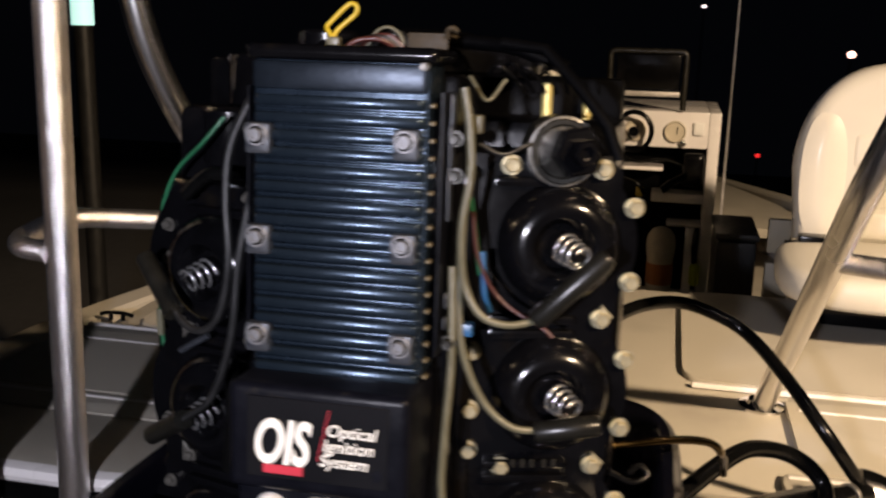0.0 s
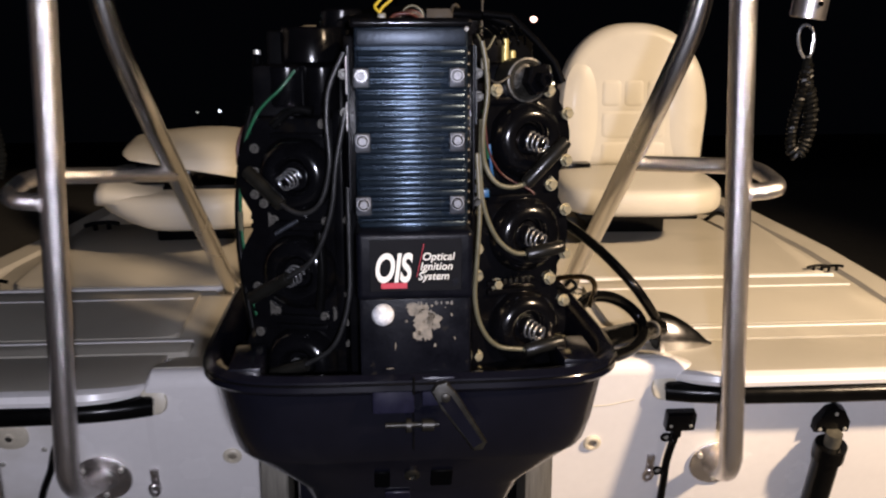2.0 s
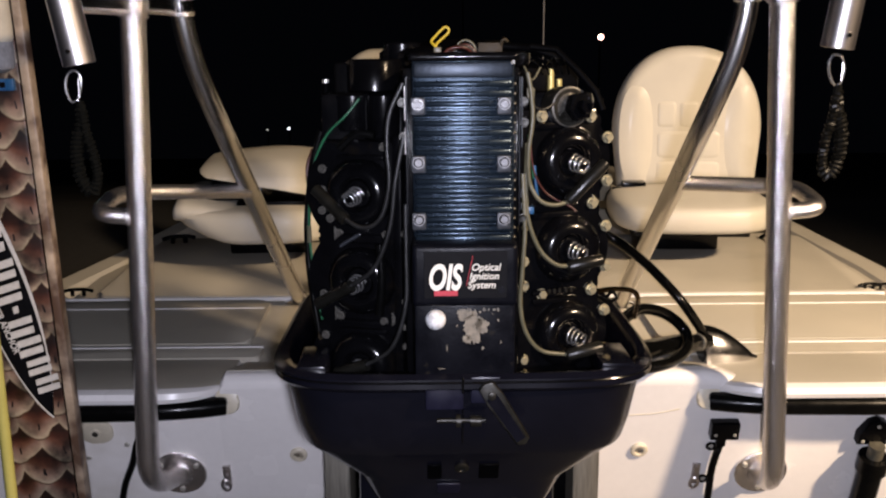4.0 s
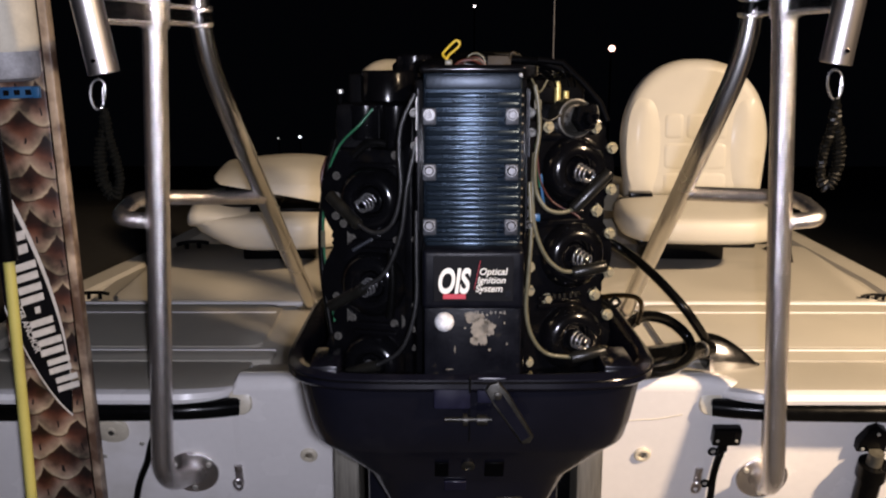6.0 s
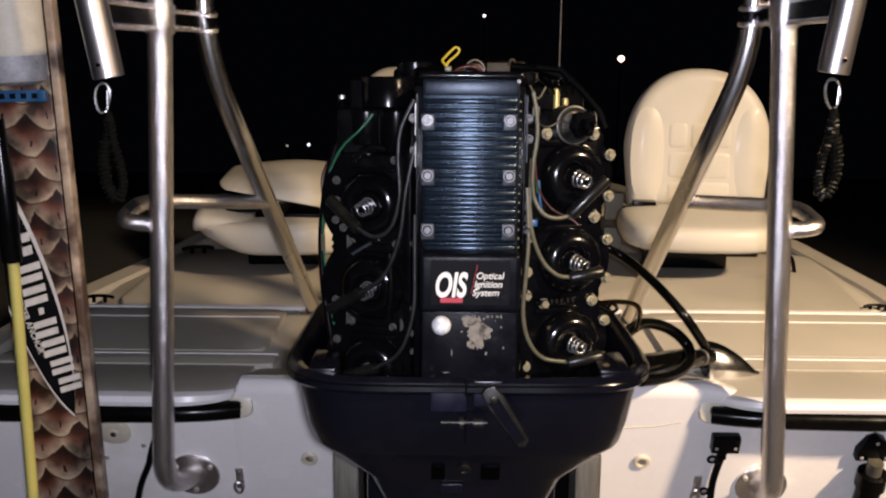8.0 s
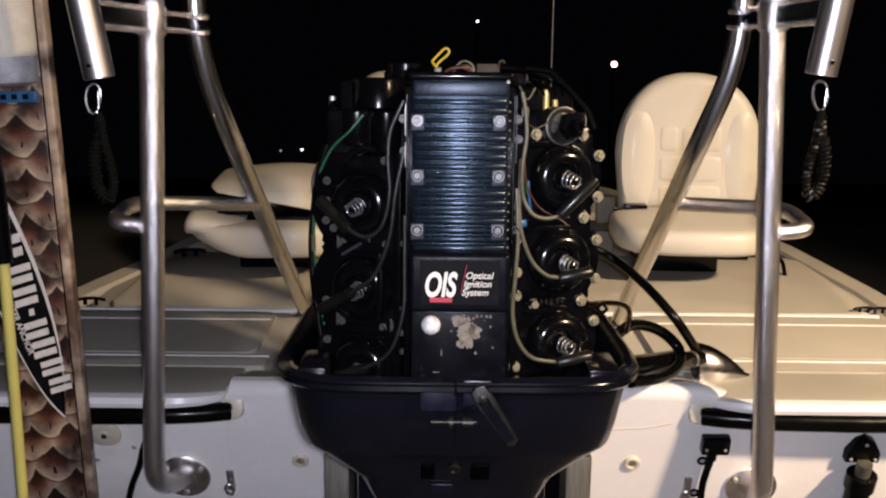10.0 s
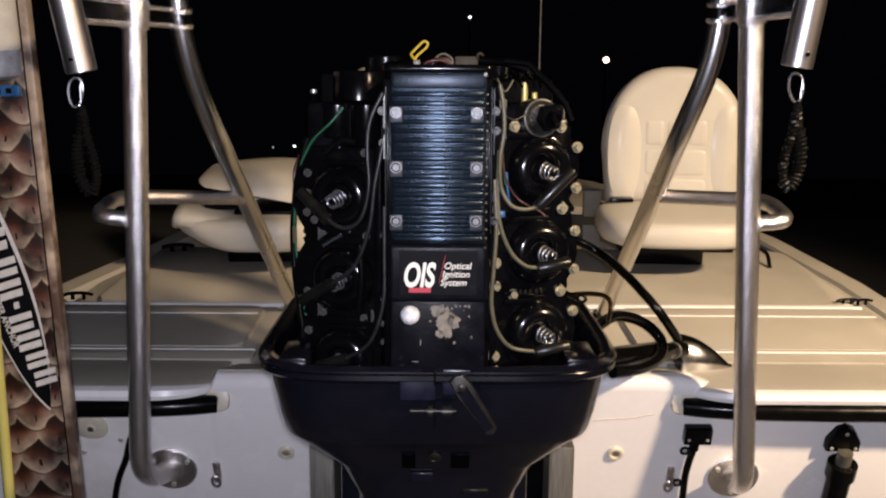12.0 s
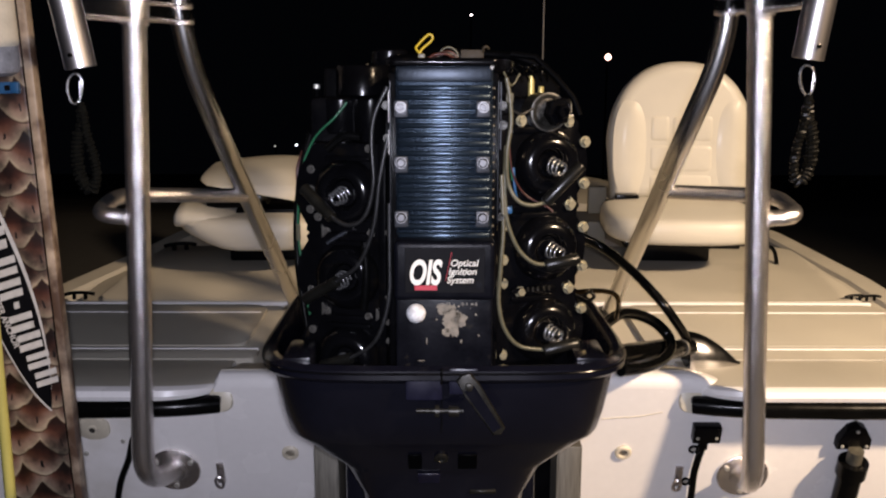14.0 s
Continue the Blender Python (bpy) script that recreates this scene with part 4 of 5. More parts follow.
# ---- rigging: control cables, rigging tube and deck fitting ----
rig = thing("rigging_tube", "black rubber rigging tube from motor to a chrome deck fitting", "rigging tube")
bm = tube(glide([(0.20, 0.40, 0.872), (0.27, 0.44, 0.860), (0.317, 0.50, 0.852), (0.365, 0.56, 0.838), (0.415, 0.63, 0.820), (0.472, 0.70, 0.803)], 14), 0.0255, 20)
tube(glide([(0.462, 0.69, 0.805), (0.500, 0.735, 0.795), (0.532, 0.78, 0.783), (0.560, 0.81, 0.775)], 8), lambda t: 0.0235 - 0.006 * min(1, t * 1.6), 18, bm)
part("rigging_hose", bm, RUBBER, rig, "thick black rubber hose")
part("hose_clamp", lathe([(0.0185, -0.005), (0.0195, -0.004), (0.0195, 0.004), (0.0185, 0.005)], along((0.530, 0.777, 0.784), (0.028, 0.045, -0.012)), 20), DULLB, rig, "dull metal hose clamp")


def bullet(x0, x1, top, lo, hi, bm=None, k=24):
    """A half bullet lying on the deck along x: from angle lo to hi round its back, tapering to a low tip."""
    rings = []
    for i in range(15):
        f = i / 14
        w, h = 0.040 * (1 - f ** 2.2) + 0.004, (top - 0.727) * (1 - f ** 1.7) + 0.004
        back = [(x0 + (x1 - x0) * f, 0.832 - w * math.cos(a), 0.727 + h * math.sin(a)) for a in [radians(lo + (hi - lo) * q / k) for q in range(k + 1)]]
        inner = [(x, 0.832 + (y - 0.832) * 0.94, 0.727 + (z - 0.727) * 0.94) for x, y, z in back]
        rings.append(back + inner[::-1])
    return loft(rings, bm)


part("deck_fitting", bullet(0.556, 0.676, 0.800, -4, 66), FITTING, rig, "chrome bullet-shaped deck fitting")
# the black also covers where the chrome would mirror the night sky
part("fitting_back", bullet(0.556, 0.676, 0.801, 66.5, 184), RUBBER, rig, "glossy black ridge, widened for the chrome's dark reflection")
part("fitting_tip", lathe([(0.0, -0.010), (0.0045, -0.008), (0.0050, 0.0), (0.0035, 0.006), (0, 0.008)], along((0.673, 0.832, 0.731), (1, 0, -0.1)), 14), RUBBER, rig, "black rubber tip")
part("fitting_face", lathe([(0.0, 0.0), (0.036, 0.0), (0.036, 0.003), (0, 0.003)], along((0.556, 0.832, 0.757), (-1, 0, 0)), 24), RUBBER, rig)
cab = thing("control_cable", "thick black control cable looping from the motor to the deck", "cable")
part("cable", tube(glide([(0.10, 0.52, 1.01), (0.14, 0.66, 1.028), (0.20, 0.82, 1.030), (0.27, 0.91, 1.020), (0.335, 0.93, 0.997), (0.385, 0.92, 0.970), (0.433, 0.84, 0.937), (0.485, 0.775, 0.884), (0.528, 0.785, 0.826), (0.552, 0.81, 0.790)]), 0.0105, 12), RUBBER, cab)
cab = thing("control_cable", "black control cable curling in a low loop beside the motor", "cable")
part("cable", tube(glide([(0.22, 0.40, 0.895), (0.275, 0.46, 0.908), (0.325, 0.55, 0.912), (0.362, 0.61, 0.911), (0.398, 0.65, 0.899), (0.432, 0.675, 0.882), (0.461, 0.685, 0.860), (0.478, 0.675, 0.838), (0.470, 0.635, 0.822), (0.435, 0.58, 0.818), (0.39, 0.52, 0.828), (0.34, 0.47, 0.84)]), 0.0115, 14), RUBBER, cab)

# ---- stern tower frames ----
def tower(side):
    """side: 1 to starboard. Post, leg, hoop and rod holder bracket of one side."""
    fr = thing("tower_frame", "brushed stainless tube frame bolted to transom and deck", "tower frame", group="stern tower frames")
    if side > 0:
        A, B = Vector((0.642, 0.579, 0.60)), Vector((0.574, 0.502, 1.40))
        foot, knee, top, tip = (0.455, 1.30, DZ), (0.476, 0.62, 1.275), (0.528, 0.57, 1.50), (0.535, 0.56, 1.80)
        fl = Vector((0.664, rake(0.512), 0.512))
    else:
        A, B = Vector((-0.614, 0.576, 0.60)), Vector((-0.558, 0.511, 1.40))
        foot, knee, top, tip = (-0.405, 1.36, DZ), (-0.452, 0.68, 1.275), (-0.495, 0.61, 1.50), (-0.500, 0.59, 1.80)
        fl = Vector((-0.588, rake(0.525), 0.525))
    up = (B - A).normalized()
    post_top = A + up * 1.2
    low = A + up * ((fl.z - A.z) / up.z + 0.0)
    low += up * 0.008
    elbow = [low + up * 0.10 * (1 - t) ** 2 + (fl - low) * t * t for t in [k / 12 for k in range(13)]]
    part("post", tube([post_top, *elbow], 0.0225, 20), STEEL, fr, "upright stainless tube post")
    base = lathe([(0.057, 0), (0.057, 0.005), (0.0545, 0.0075), (0.050, 0.0060), (0.030, 0.0060), (0.0285, 0.0095), (0.025, 0.012), (0.0, 0.012)], along(fl, (0, -math.cos(radians(16.7)), -math.sin(radians(16.7)))), 32)
    base = part("base_flange", base, STEEL, fr, "round polished base flange")
    for k in range(3):
        a = radians(30 + 120 * k)
        piece("screw", screw, base, along(fl, (0, -math.cos(radians(16.7)), -math.sin(radians(16.7)))) @ pose(0.043 * math.cos(a), 0.043 * math.sin(a), 0.006))
    part("leg", tube(bend([tip, Vector(top) + Vector((0, 0, -0.06)), knee, foot], 0.12, 12), 0.0205, 20), LEGSTEEL, fr, "sloping stainless tube leg")
    ff = lathe([(0.045, 0.0), (0.045, 0.005), (0.030, 0.009), (0.026, 0.016), (0, 0.016)], pose(foot[0], foot[1], DZ + 0.0005), 28)
    part("foot_flange", ff, CHROME, fr, "polished deck foot")
    # clamp link between post and leg, and out to the rod holder
    L = A + up * (((1.524 if side > 0 else 1.506) - A.z) / up.z)
    def bars(p, q, gap, r, name):
        """A clamp arm from p to q: two bars as highlights over and under a web as dark reflection."""
        p, q = Vector(p), Vector(q)
        for dz in (-gap, gap):
            part(name, tube([p + Vector((0, 0, dz)), q + Vector((0, 0, dz))], r, 12), STEEL, fr, "stainless bar as a bright edge of the clamp tube")
        d = (q - p).normalized()
        sidev = d.cross(Vector((0, 0, 1))).normalized() * r * 0.6
        # the web puts in the black sky that a polished tube would mirror
        web = [[c + sidev * a + Vector((0, 0, b * gap)) for a, b in ((-1, -1), (1, -1), (1, 1), (-1, 1))] for c in (p, q)]
        part("reflection_web", loft(web), RUBBER, fr, "dark web as the black sky mirrored in the clamp tube")

    joint = Vector((top[0], top[1], L.z - 0.006))
    bars(L, joint, 0.0145, 0.0052, "clamp_link")
    part("clamp_end", lathe([(0.0225, -0.019), (0.0245, -0.017), (0.0245, -0.011), (0.0222, -0.009)], along(joint, (0, -0.1, 1)), 24), STEEL, fr)
    part("clamp_end", lathe([(0.0222, 0.009), (0.0245, 0.011), (0.0245, 0.017), (0.0225, 0.019)], along(joint, (0, -0.1, 1)), 24), STEEL, fr)
    part("joint_band", lathe([(0.0215, -0.010), (0.0228, -0.010), (0.0228, 0.010), (0.0215, 0.010)], along(joint, (0, -0.1, 1)), 24), RUBBER, fr, "dark band between the clamp rings")
    # hoop
    h = A + up * ((1.122 - A.z) / up.z)
    s = side
    part("hoop", tube(bend([h, (h.x + s * 0.076, h.y - 0.01, 1.130), (h.x + s * 0.076, 0.655, 1.146), (s * (0.462 if s > 0 else 0.438), 0.80 if s > 0 else 0.86, 1.131 if s > 0 else 1.110)], 0.05, 10), 0.0155, 16), STEEL, fr, "bent stainless side hoop")
    part("weld_bead", tube([h + Vector((s * (0.020 + 0.003 * math.cos(a)), 0.0175 * math.sin(a), 0.0165 * math.cos(a))) for a in [2 * math.pi * k / 20 for k in range(20)]], 0.0028, 8, None, True), STEEL, fr, "rough weld bead")
    # rod holder arm
    rx = s * 0.562
    bars(L, (rx, 0.25, L.z + 0.006), 0.0185, 0.0055, "holder_arm")
    part("post_collar", lathe([(0.0265, -0.026), (0.0275, -0.022), (0.0275, 0.022), (0.0265, 0.026)], along(L, up), 24), STEEL, fr)
    return fr


tower(1)
tower(-1)

for s, low, top in ((-1, (-0.556, 0.232, 1.415), (-0.600, 0.222, 1.70)), (1, (0.562, 0.232, 1.430), (0.598, 0.222, 1.72))):
    rod = thing("rod_holder", "polished stainless tubular rod holder on the tower frame", "rod holder", group="rod holders")
    d = Vector(top) - Vector(low)
    bm = lathe([(0.0215, 0), (0.0240, 0.001), (0.0240, d.length), (0.0215, d.length), (0.0215, 0.0)], along(low, d), 32)
    part("holder_tube", bm, POLISHED, rod)
    part("rivet", lathe([(0.004, 0), (0.003, 0.002), (0, 0.002)], along(Vector(low) + Vector((0.006 * s, -0.0265, 0.02)), (0, -1, 0)), 10), CHROME, rod)
    ly = thing("lanyard", "dark braided paracord lanyard on a steel snap hook", "lanyard", group="lanyards")
    lx, lz = low[0] - (0.012 if s < 0 else -0.002), low[2] - 0.008
    hook = [(lx + (0.0115 + 0.002 * math.sin(a)) * math.cos(a) + 0.10 * (0.022 * math.sin(a)) * -s, 0.232, lz - 0.024 + 0.023 * math.sin(a)) for a in [2 * math.pi * k / 32 for k in range(32)]]
    hk = part("snap_hook", tube(hook, lambda t: 0.0014 + 0.0009 * math.sin(math.pi * t) ** 2, 8, None, True), SPRING, ly, "polished snap hook")
    part("gate", tube([(lx + 0.0085, 0.2305, lz - 0.012), (lx + 0.0075, 0.2305, lz - 0.040)], 0.0013, 8), SPRING, hk)
    part("tail", tube([(lx + 0.004, 0.232, lz - 0.044), (lx + 0.008, 0.232, lz - 0.054)], 0.0028, 8), SPRING, hk)
    pts = [(lx + 0.008, 0.232, lz - 0.045), (lx + 0.004, 0.232, lz - 0.08), (lx - 0.006, 0.233, lz - 0.12), (lx - 0.004, 0.234, lz - 0.16), (lx + 0.012, 0.234, lz - 0.182), (lx + 0.026, 0.232, lz - 0.165), (lx + 0.025, 0.230, lz - 0.13), (lx + 0.014, 0.230, lz - 0.09), (lx + 0.010, 0.231, lz - 0.05)]
    if s > 0:
        pts = [(2 * lx - x + 0.012, y, z) for x, y, z in pts]
    pts = [(lx + 0.006 + (x - lx - 0.006) * (0.80 if s > 0 else 0.85), y, z) for x, y, z in pts]
    line = glide(pts, 12)
    part("cord_core", tube(line, 0.0058, 8), ROPE, ly)
    coil, half = [], len(line) // 2
    for k in range(3, len(line) - 4):
        d = (line[k + 1] - line[k - 1]).normalized()
        e = (line[k + 2] - line[k]).normalized()
        turns = max(1, round((line[k + 1] - line[k]).length / 0.0070 * 8))
        for q in range(turns):
            f = q / turns
            a = 2 * math.pi * len(coil) / 8
            big = (1.0 if 14 < k < half + 8 else 0.66) * (1 + 0.12 * math.sin(k * 1.7))
            side_ = d.lerp(e, f).normalized()
            u = Vector((0, 1, 0))
            u = (u - side_ * u.dot(side_)).normalized()
            v = side_.cross(u)
            coil.append(line[k].lerp(line[k + 1], f) + 0.0080 * big * (u * math.cos(a) + v * math.sin(a)))
    br = tube(coil, 0.0031, 6)
    part("braid", br, ROPE2 if s > 0 else ROPE, ly, "braided cord weave")

# ---- shallow-water anchor arm ----
anchor = thing("anchor_arm", "tall shallow-water anchor arm wrapped in brown fish-scale print", "anchor arm", pose(-0.022, 0, 0.64, 0, -1.75, 0) @ pose(0, 0, -0.64))
part("arm_channel", span((-0.792, 0.400, 0.065), (-0.6705, 0.455, 1.75), 0.004), CAMO, anchor, "brown fish-scale printed channel")
part("edge_groove", span((-0.6703, 0.4015, 0.066), (-0.6680, 0.43, 1.75), 0.0006, 1), RUBBER, anchor, "dark joint line")
part("edge_flange", span((-0.6678, 0.3985, 0.065), (-0.6530, 0.425, 1.75), 0.003), TANEDGE, anchor, "pale brown blotched edge flange")
part("collar", lathe([(0.0, 0.0), (0.040, 0.0), (0.052, 0.006), (0.055, 0.014), (0.055, 0.050), (0, 0.050)], pose(-0.728, 0.395, 1.416), 28), GREYWHITE, anchor, "greyed translucent collar")
part("hinge_cap", lathe([(0.0, 0.0), (0.0545, 0.0), (0.0575, 0.006), (0.0575, 0.30), (0, 0.30)], pose(-0.728, 0.395, 1.464), 28), CREAM, anchor, "cream plastic hinge cover")
part("cable_tie", span((-0.790, 0.3965, 1.386), (-0.678, 0.401, 1.406), 0.002), BLUE, anchor, "blue cable tie")
part("tie_head", rbox((-0.684, 0.394, 1.396), (0.014, 0.010, 0.020), 0.003), BLUE, anchor)
for k in range(5):
    part("printed_bar", rbox((-0.775 + 0.019 * k, 0.3962, 1.396), (0.010, 0.0006, 0.009), 0.0001, 1), LOGO, anchor)
part("spike", tube([(-0.795, 0.372, 0.1), (-0.776, 0.372, 0.64), (-0.759, 0.372, 1.112)], 0.0100, 14), YELLOWSTRIP, anchor, "yellow fibreglass spike")
part("spike_grip", lathe([(0.0, 0.0), (0.016, 0.0), (0.018, 0.004), (0.018, 0.15), (0.014, 0.20), (0.012, 0.25), (0, 0.25)], along((-0.760, 0.372, 1.108), (-0.02, 0.06, 1)), 18), RUBBER, anchor, "black rubber spike grip")


# printed badge: a black leaf with pale edges, and bars where the words stand
def arc(p, q, r, n=20):
    """A quadratic curve from p by q to r in the panel's plane."""
    return [((1 - t) ** 2 * p[0] + 2 * t * (1 - t) * q[0] + t * t * r[0], (1 - t) ** 2 * p[1] + 2 * t * (1 - t) * q[1] + t * t * r[1]) for t in [k / n for k in range(n + 1)]]


def decal(name, outline, y, material, label=""):
    bm = bmesh.new()
    bm.faces.new([bm.verts.new((x, y, z)) for x, z in outline])
    return part(name, bm, material, anchor, label)


TIP = (-0.692, 0.806)
outer = arc((-0.790, 1.300), (-0.659, 1.030), TIP)
lower = arc(TIP, (-0.740, 0.850), (-0.790, 1.010))
decal("badge", outer + lower[1:], 0.3992, LOGO, "black leaf-shaped printed badge")
inner = arc((-0.790, 1.282), (-0.669, 1.020), (-0.690, 0.812))
decal("badge_edge", outer + inner[::-1], 0.3986, DIMPRINT, "pale badge edge line")
inner2 = arc((-0.690, 0.809), (-0.743, 0.858), (-0.790, 1.022))
decal("badge_edge", lower + inner2[::-1], 0.3985, DIMPRINT, "pale badge edge line")
TURN_BAR = pose(0, 0, 0, 0, -16, 0)
SLANT = Matrix(((1, 0, 0.20, 0), (0, 1, 0, 0), (0, 0, 1, 0), (0, 0, 0, 1)))
for x, z, wd, ht, core in ((-0.757, 1.131, 0.044, 0.044, 1), (-0.744, 1.081, 0.044, 0.036, 2), (-0.739, 1.040, 0.044, 0.036, 1), (-0.731, 1.010, 0.010, 0.015, 0), (-0.726, 0.978, 0.044, 0.034, 1), (-0.715, 0.942, 0.044, 0.034, 1), (-0.704, 0.906, 0.043, 0.030, 2), (-0.693, 0.872, 0.042, 0.030, 2)):
    at = Matrix.Translation((x, 0.3980, z)) @ TURN_BAR @ SLANT
    for off in ((-0.27, 0.27) if core else (0,)):
        part("printed_bar", rbox((0, 0, off * ht), (wd, 0.0006, ht * (0.36 if core else 0.8)), 0.0001, 1, at), DIMPRINT, anchor)
words("WATER ANCHOR", 0.0168, Matrix.Translation((-0.7775, 0.3978, 1.040)) @ FACE @ pose(0, 0, 0, 0, 0, -73.5) @ Matrix.Diagonal((0.86, 1, 1, 1)), 0.0, 0.0003, anchor, "lettering", DIMPRINT, "small pale lettering")

# ---- fittings on the transom's starboard side ----
plugbox = thing("transducer_plug", "black plastic cable plug on the transom with a hanging lead", "cable plug")
part("plug_body", rbox((0, -0.002, 0.012), (0.060, 0.042, 0.024), 0.004, m=on_transom(0.566, 0.636)), PLASTIC, plugbox)
part("strain_relief", rbox((-0.004, -0.03, 0.012), (0.020, 0.03, 0.016), 0.004, m=on_transom(0.566, 0.636)), PLASTIC, plugbox)
part("lead", tube(glide([on_transom(0.562, z) @ Vector((dx, 0, 0.014)) for z, dx in ((0.60, 0), (0.56, -0.006), (0.52, -0.009), (0.46, -0.007), (0.30, -0.005))]), 0.008, 10), RUBBER, plugbox)
for z, dx in ((0.585, -0.016), (0.497, -0.022)):
    clip = tube([on_transom(0.562, z) @ Vector((dx + 0.0085 * math.cos(a), 0.0085 * math.sin(a), 0.006)) for a in [2 * math.pi * k / 16 for k in range(16)]], 0.0032, 8, None, True)
    span((dx + 0.006, -0.004, 0.0), (dx + 0.020, 0.004, 0.022), 0.002, 1, on_transom(0.562, z), clip)
    clip = part("cable_clip", clip, RUBBER, plugbox, "black cable clip with a bright screw")
    piece("screw", screw, clip, on_transom(0.562, z) @ Matrix.Translation((dx, 0, 0.006)) @ Matrix.Diagonal((0.7, 0.7, 0.7, 1)))
for dx in (-0.02, 0.02):
    piece("screw", screw, plugbox, on_transom(0.566 + dx, 0.628, 0.024) @ Matrix.Diagonal((0.6, 0.6, 0.6, 1)))
pump = thing("rod_clamp", "black plastic clamp bracket holding a dark tube on the transom", "clamp bracket")
PM = on_transom(0.885, 0.625)
part("mount_plate", slab([(-0.036, -0.03), (-0.036, -0.005), (-0.018, 0.026), (0, 0.034), (0.018, 0.026), (0.036, -0.005), (0.036, -0.03)], 0.022, PM @ Matrix.Translation((0, 0, 0.022)), 0.005), PLASTIC, pump)
for dx, dy in ((0, 0.020), (-0.026, -0.020), (0.026, -0.020)):
    piece("screw", screw, pump, PM @ Matrix.Translation((dx, dy, 0.022)) @ Matrix.Diagonal((0.7, 0.7, 0.7, 1)))
part("holder_neck", tube([PM @ Vector((0, y, 0.034)) for y in (-0.02, -0.056)], 0.0165, 18), DULL, pump, "dull tan metal neck")
bm = tube([PM @ Vector((0, y, 0.034)) for y in (-0.050, -0.052, -0.085, -0.087, -0.4)], lambda t: 0.032 if t < 0.6 else 0.026, 20)
part("clamped_tube", bm, RUBBER, pump)
hang = thing("trim_cable", "thin black cable hanging beside the post", "cable")
part("cable", tube(glide([(-0.648, 0.665, 0.640), (-0.664, 0.668, 0.606), (-0.682, 0.688, 0.555), (-0.712, 0.71, 0.485), (-0.745, 0.75, 0.36)]), 0.0075, 10), RUBBER, hang)


# ---- seats ----
def cushion(hx, hy, z0, z1, puff=0.012, n=3.2, k=48, cx=0, cy=0, cut=0.0):
    """A soft cushion: rings of a rounded outline, swelling at mid height."""
    h = z1 - z0
    rings = []
    for f, s in ((0, 0.86), (0.06, 0.93), (0.2, 0.985), (0.5, 1.0), (0.8, 0.985), (0.93, 0.94), (0.985, 0.86), (1.0, 0.72), (1.008, 0.45)):
        slope = 1 - cut * max(0.0, 1 - f / 0.85) ** 1.6
        rings.append([(x * slope if x < 0 else x, y, z0 + h * f + (puff * (1 - s) if f > 0.9 else 0)) for x, y in squircle(cx, cy, hx - 0.05 * (1 - s) / 0.3, hy - 0.05 * (1 - s) / 0.3, n, k)])
    return loft(rings)


def back_outline(w, h, k=40):
    """Arched backrest: straight foot, round head."""
    pts = [(-w * 0.93, 0.0), (w * 0.93, 0.0)]
    for i in range(k + 1):
        a = math.pi * i / k
        c, s = math.cos(a), math.sin(a)
        pts.append((w * math.copysign(abs(c) ** 0.86, c), h * 0.40 + (h * 0.60) * abs(s) ** 0.93))
    return pts


def pillow(outline, rise, soft, m):
    """A soft raised panel that swells out of the surface under it."""
    cx, cy = sum(x for x, y in outline) / len(outline), sum(y for x, y in outline) / len(outline)
    hx, hy = max(x for x, y in outline) - cx, max(y for x, y in outline) - cy
    rings = []
    for f in (0.0, 0.2, 0.45, 0.7, 1.0):
        kx, ky = 1 - min(soft * f / hx, 0.9), 1 - min(soft * f / hy, 0.9)
        rings.append([m @ Vector((cx + (x - cx) * kx, cy + (y - cy) * ky, -0.002 + (rise + 0.002) * math.sin(f * math.pi / 2))) for x, y in outline])
    return loft(rings)


def backrest(parent, w, h, m):
    """Arched pad with a tufted middle between two bolsters, built standing in x and z and facing -y."""
    rings = []
    for y, s in ((0.085, 0.80), (0.088, 0.93), (0.075, 0.985), (0.045, 1.0), (0.015, 0.985), (0.0, 0.95), (-0.008, 0.90), (-0.010, 0.82)):
        rings.append([m @ Vector((x * s, y, h * 0.5 + (z - h * 0.5) * s)) for x, z in back_outline(w, h)])
    pad = part("backrest", loft(rings), VINYL, parent, "arched cream vinyl backrest")
    face = m @ Matrix.Translation((0, -0.0098, 0)) @ FACE
    for cx, cz, hx, hz, n in ((0, 0.115, 0.44, 0.075, 8), (0, 0.30, 0.44, 0.105, 8), (-0.295, 0.515, 0.145, 0.100, 6), (0, 0.515, 0.145, 0.100, 6), (0.295, 0.515, 0.145, 0.100, 6)):
        part("tufted_panel", pillow(squircle(cx * w, cz * h, hx * w, hz * h, n, 28), 0.0030, 0.016, face), VINYL, pad, "stitched cream vinyl panel", 60)
    for side in (-1, 1):
        part("bolster", pillow(squircle(side * 0.685 * w, 0.37 * h, 0.245 * w, 0.36 * h, 2.4, 36), 0.007, 0.055, face), VINYL, pad, "smooth raised cream vinyl bolster", 60)
    return pad


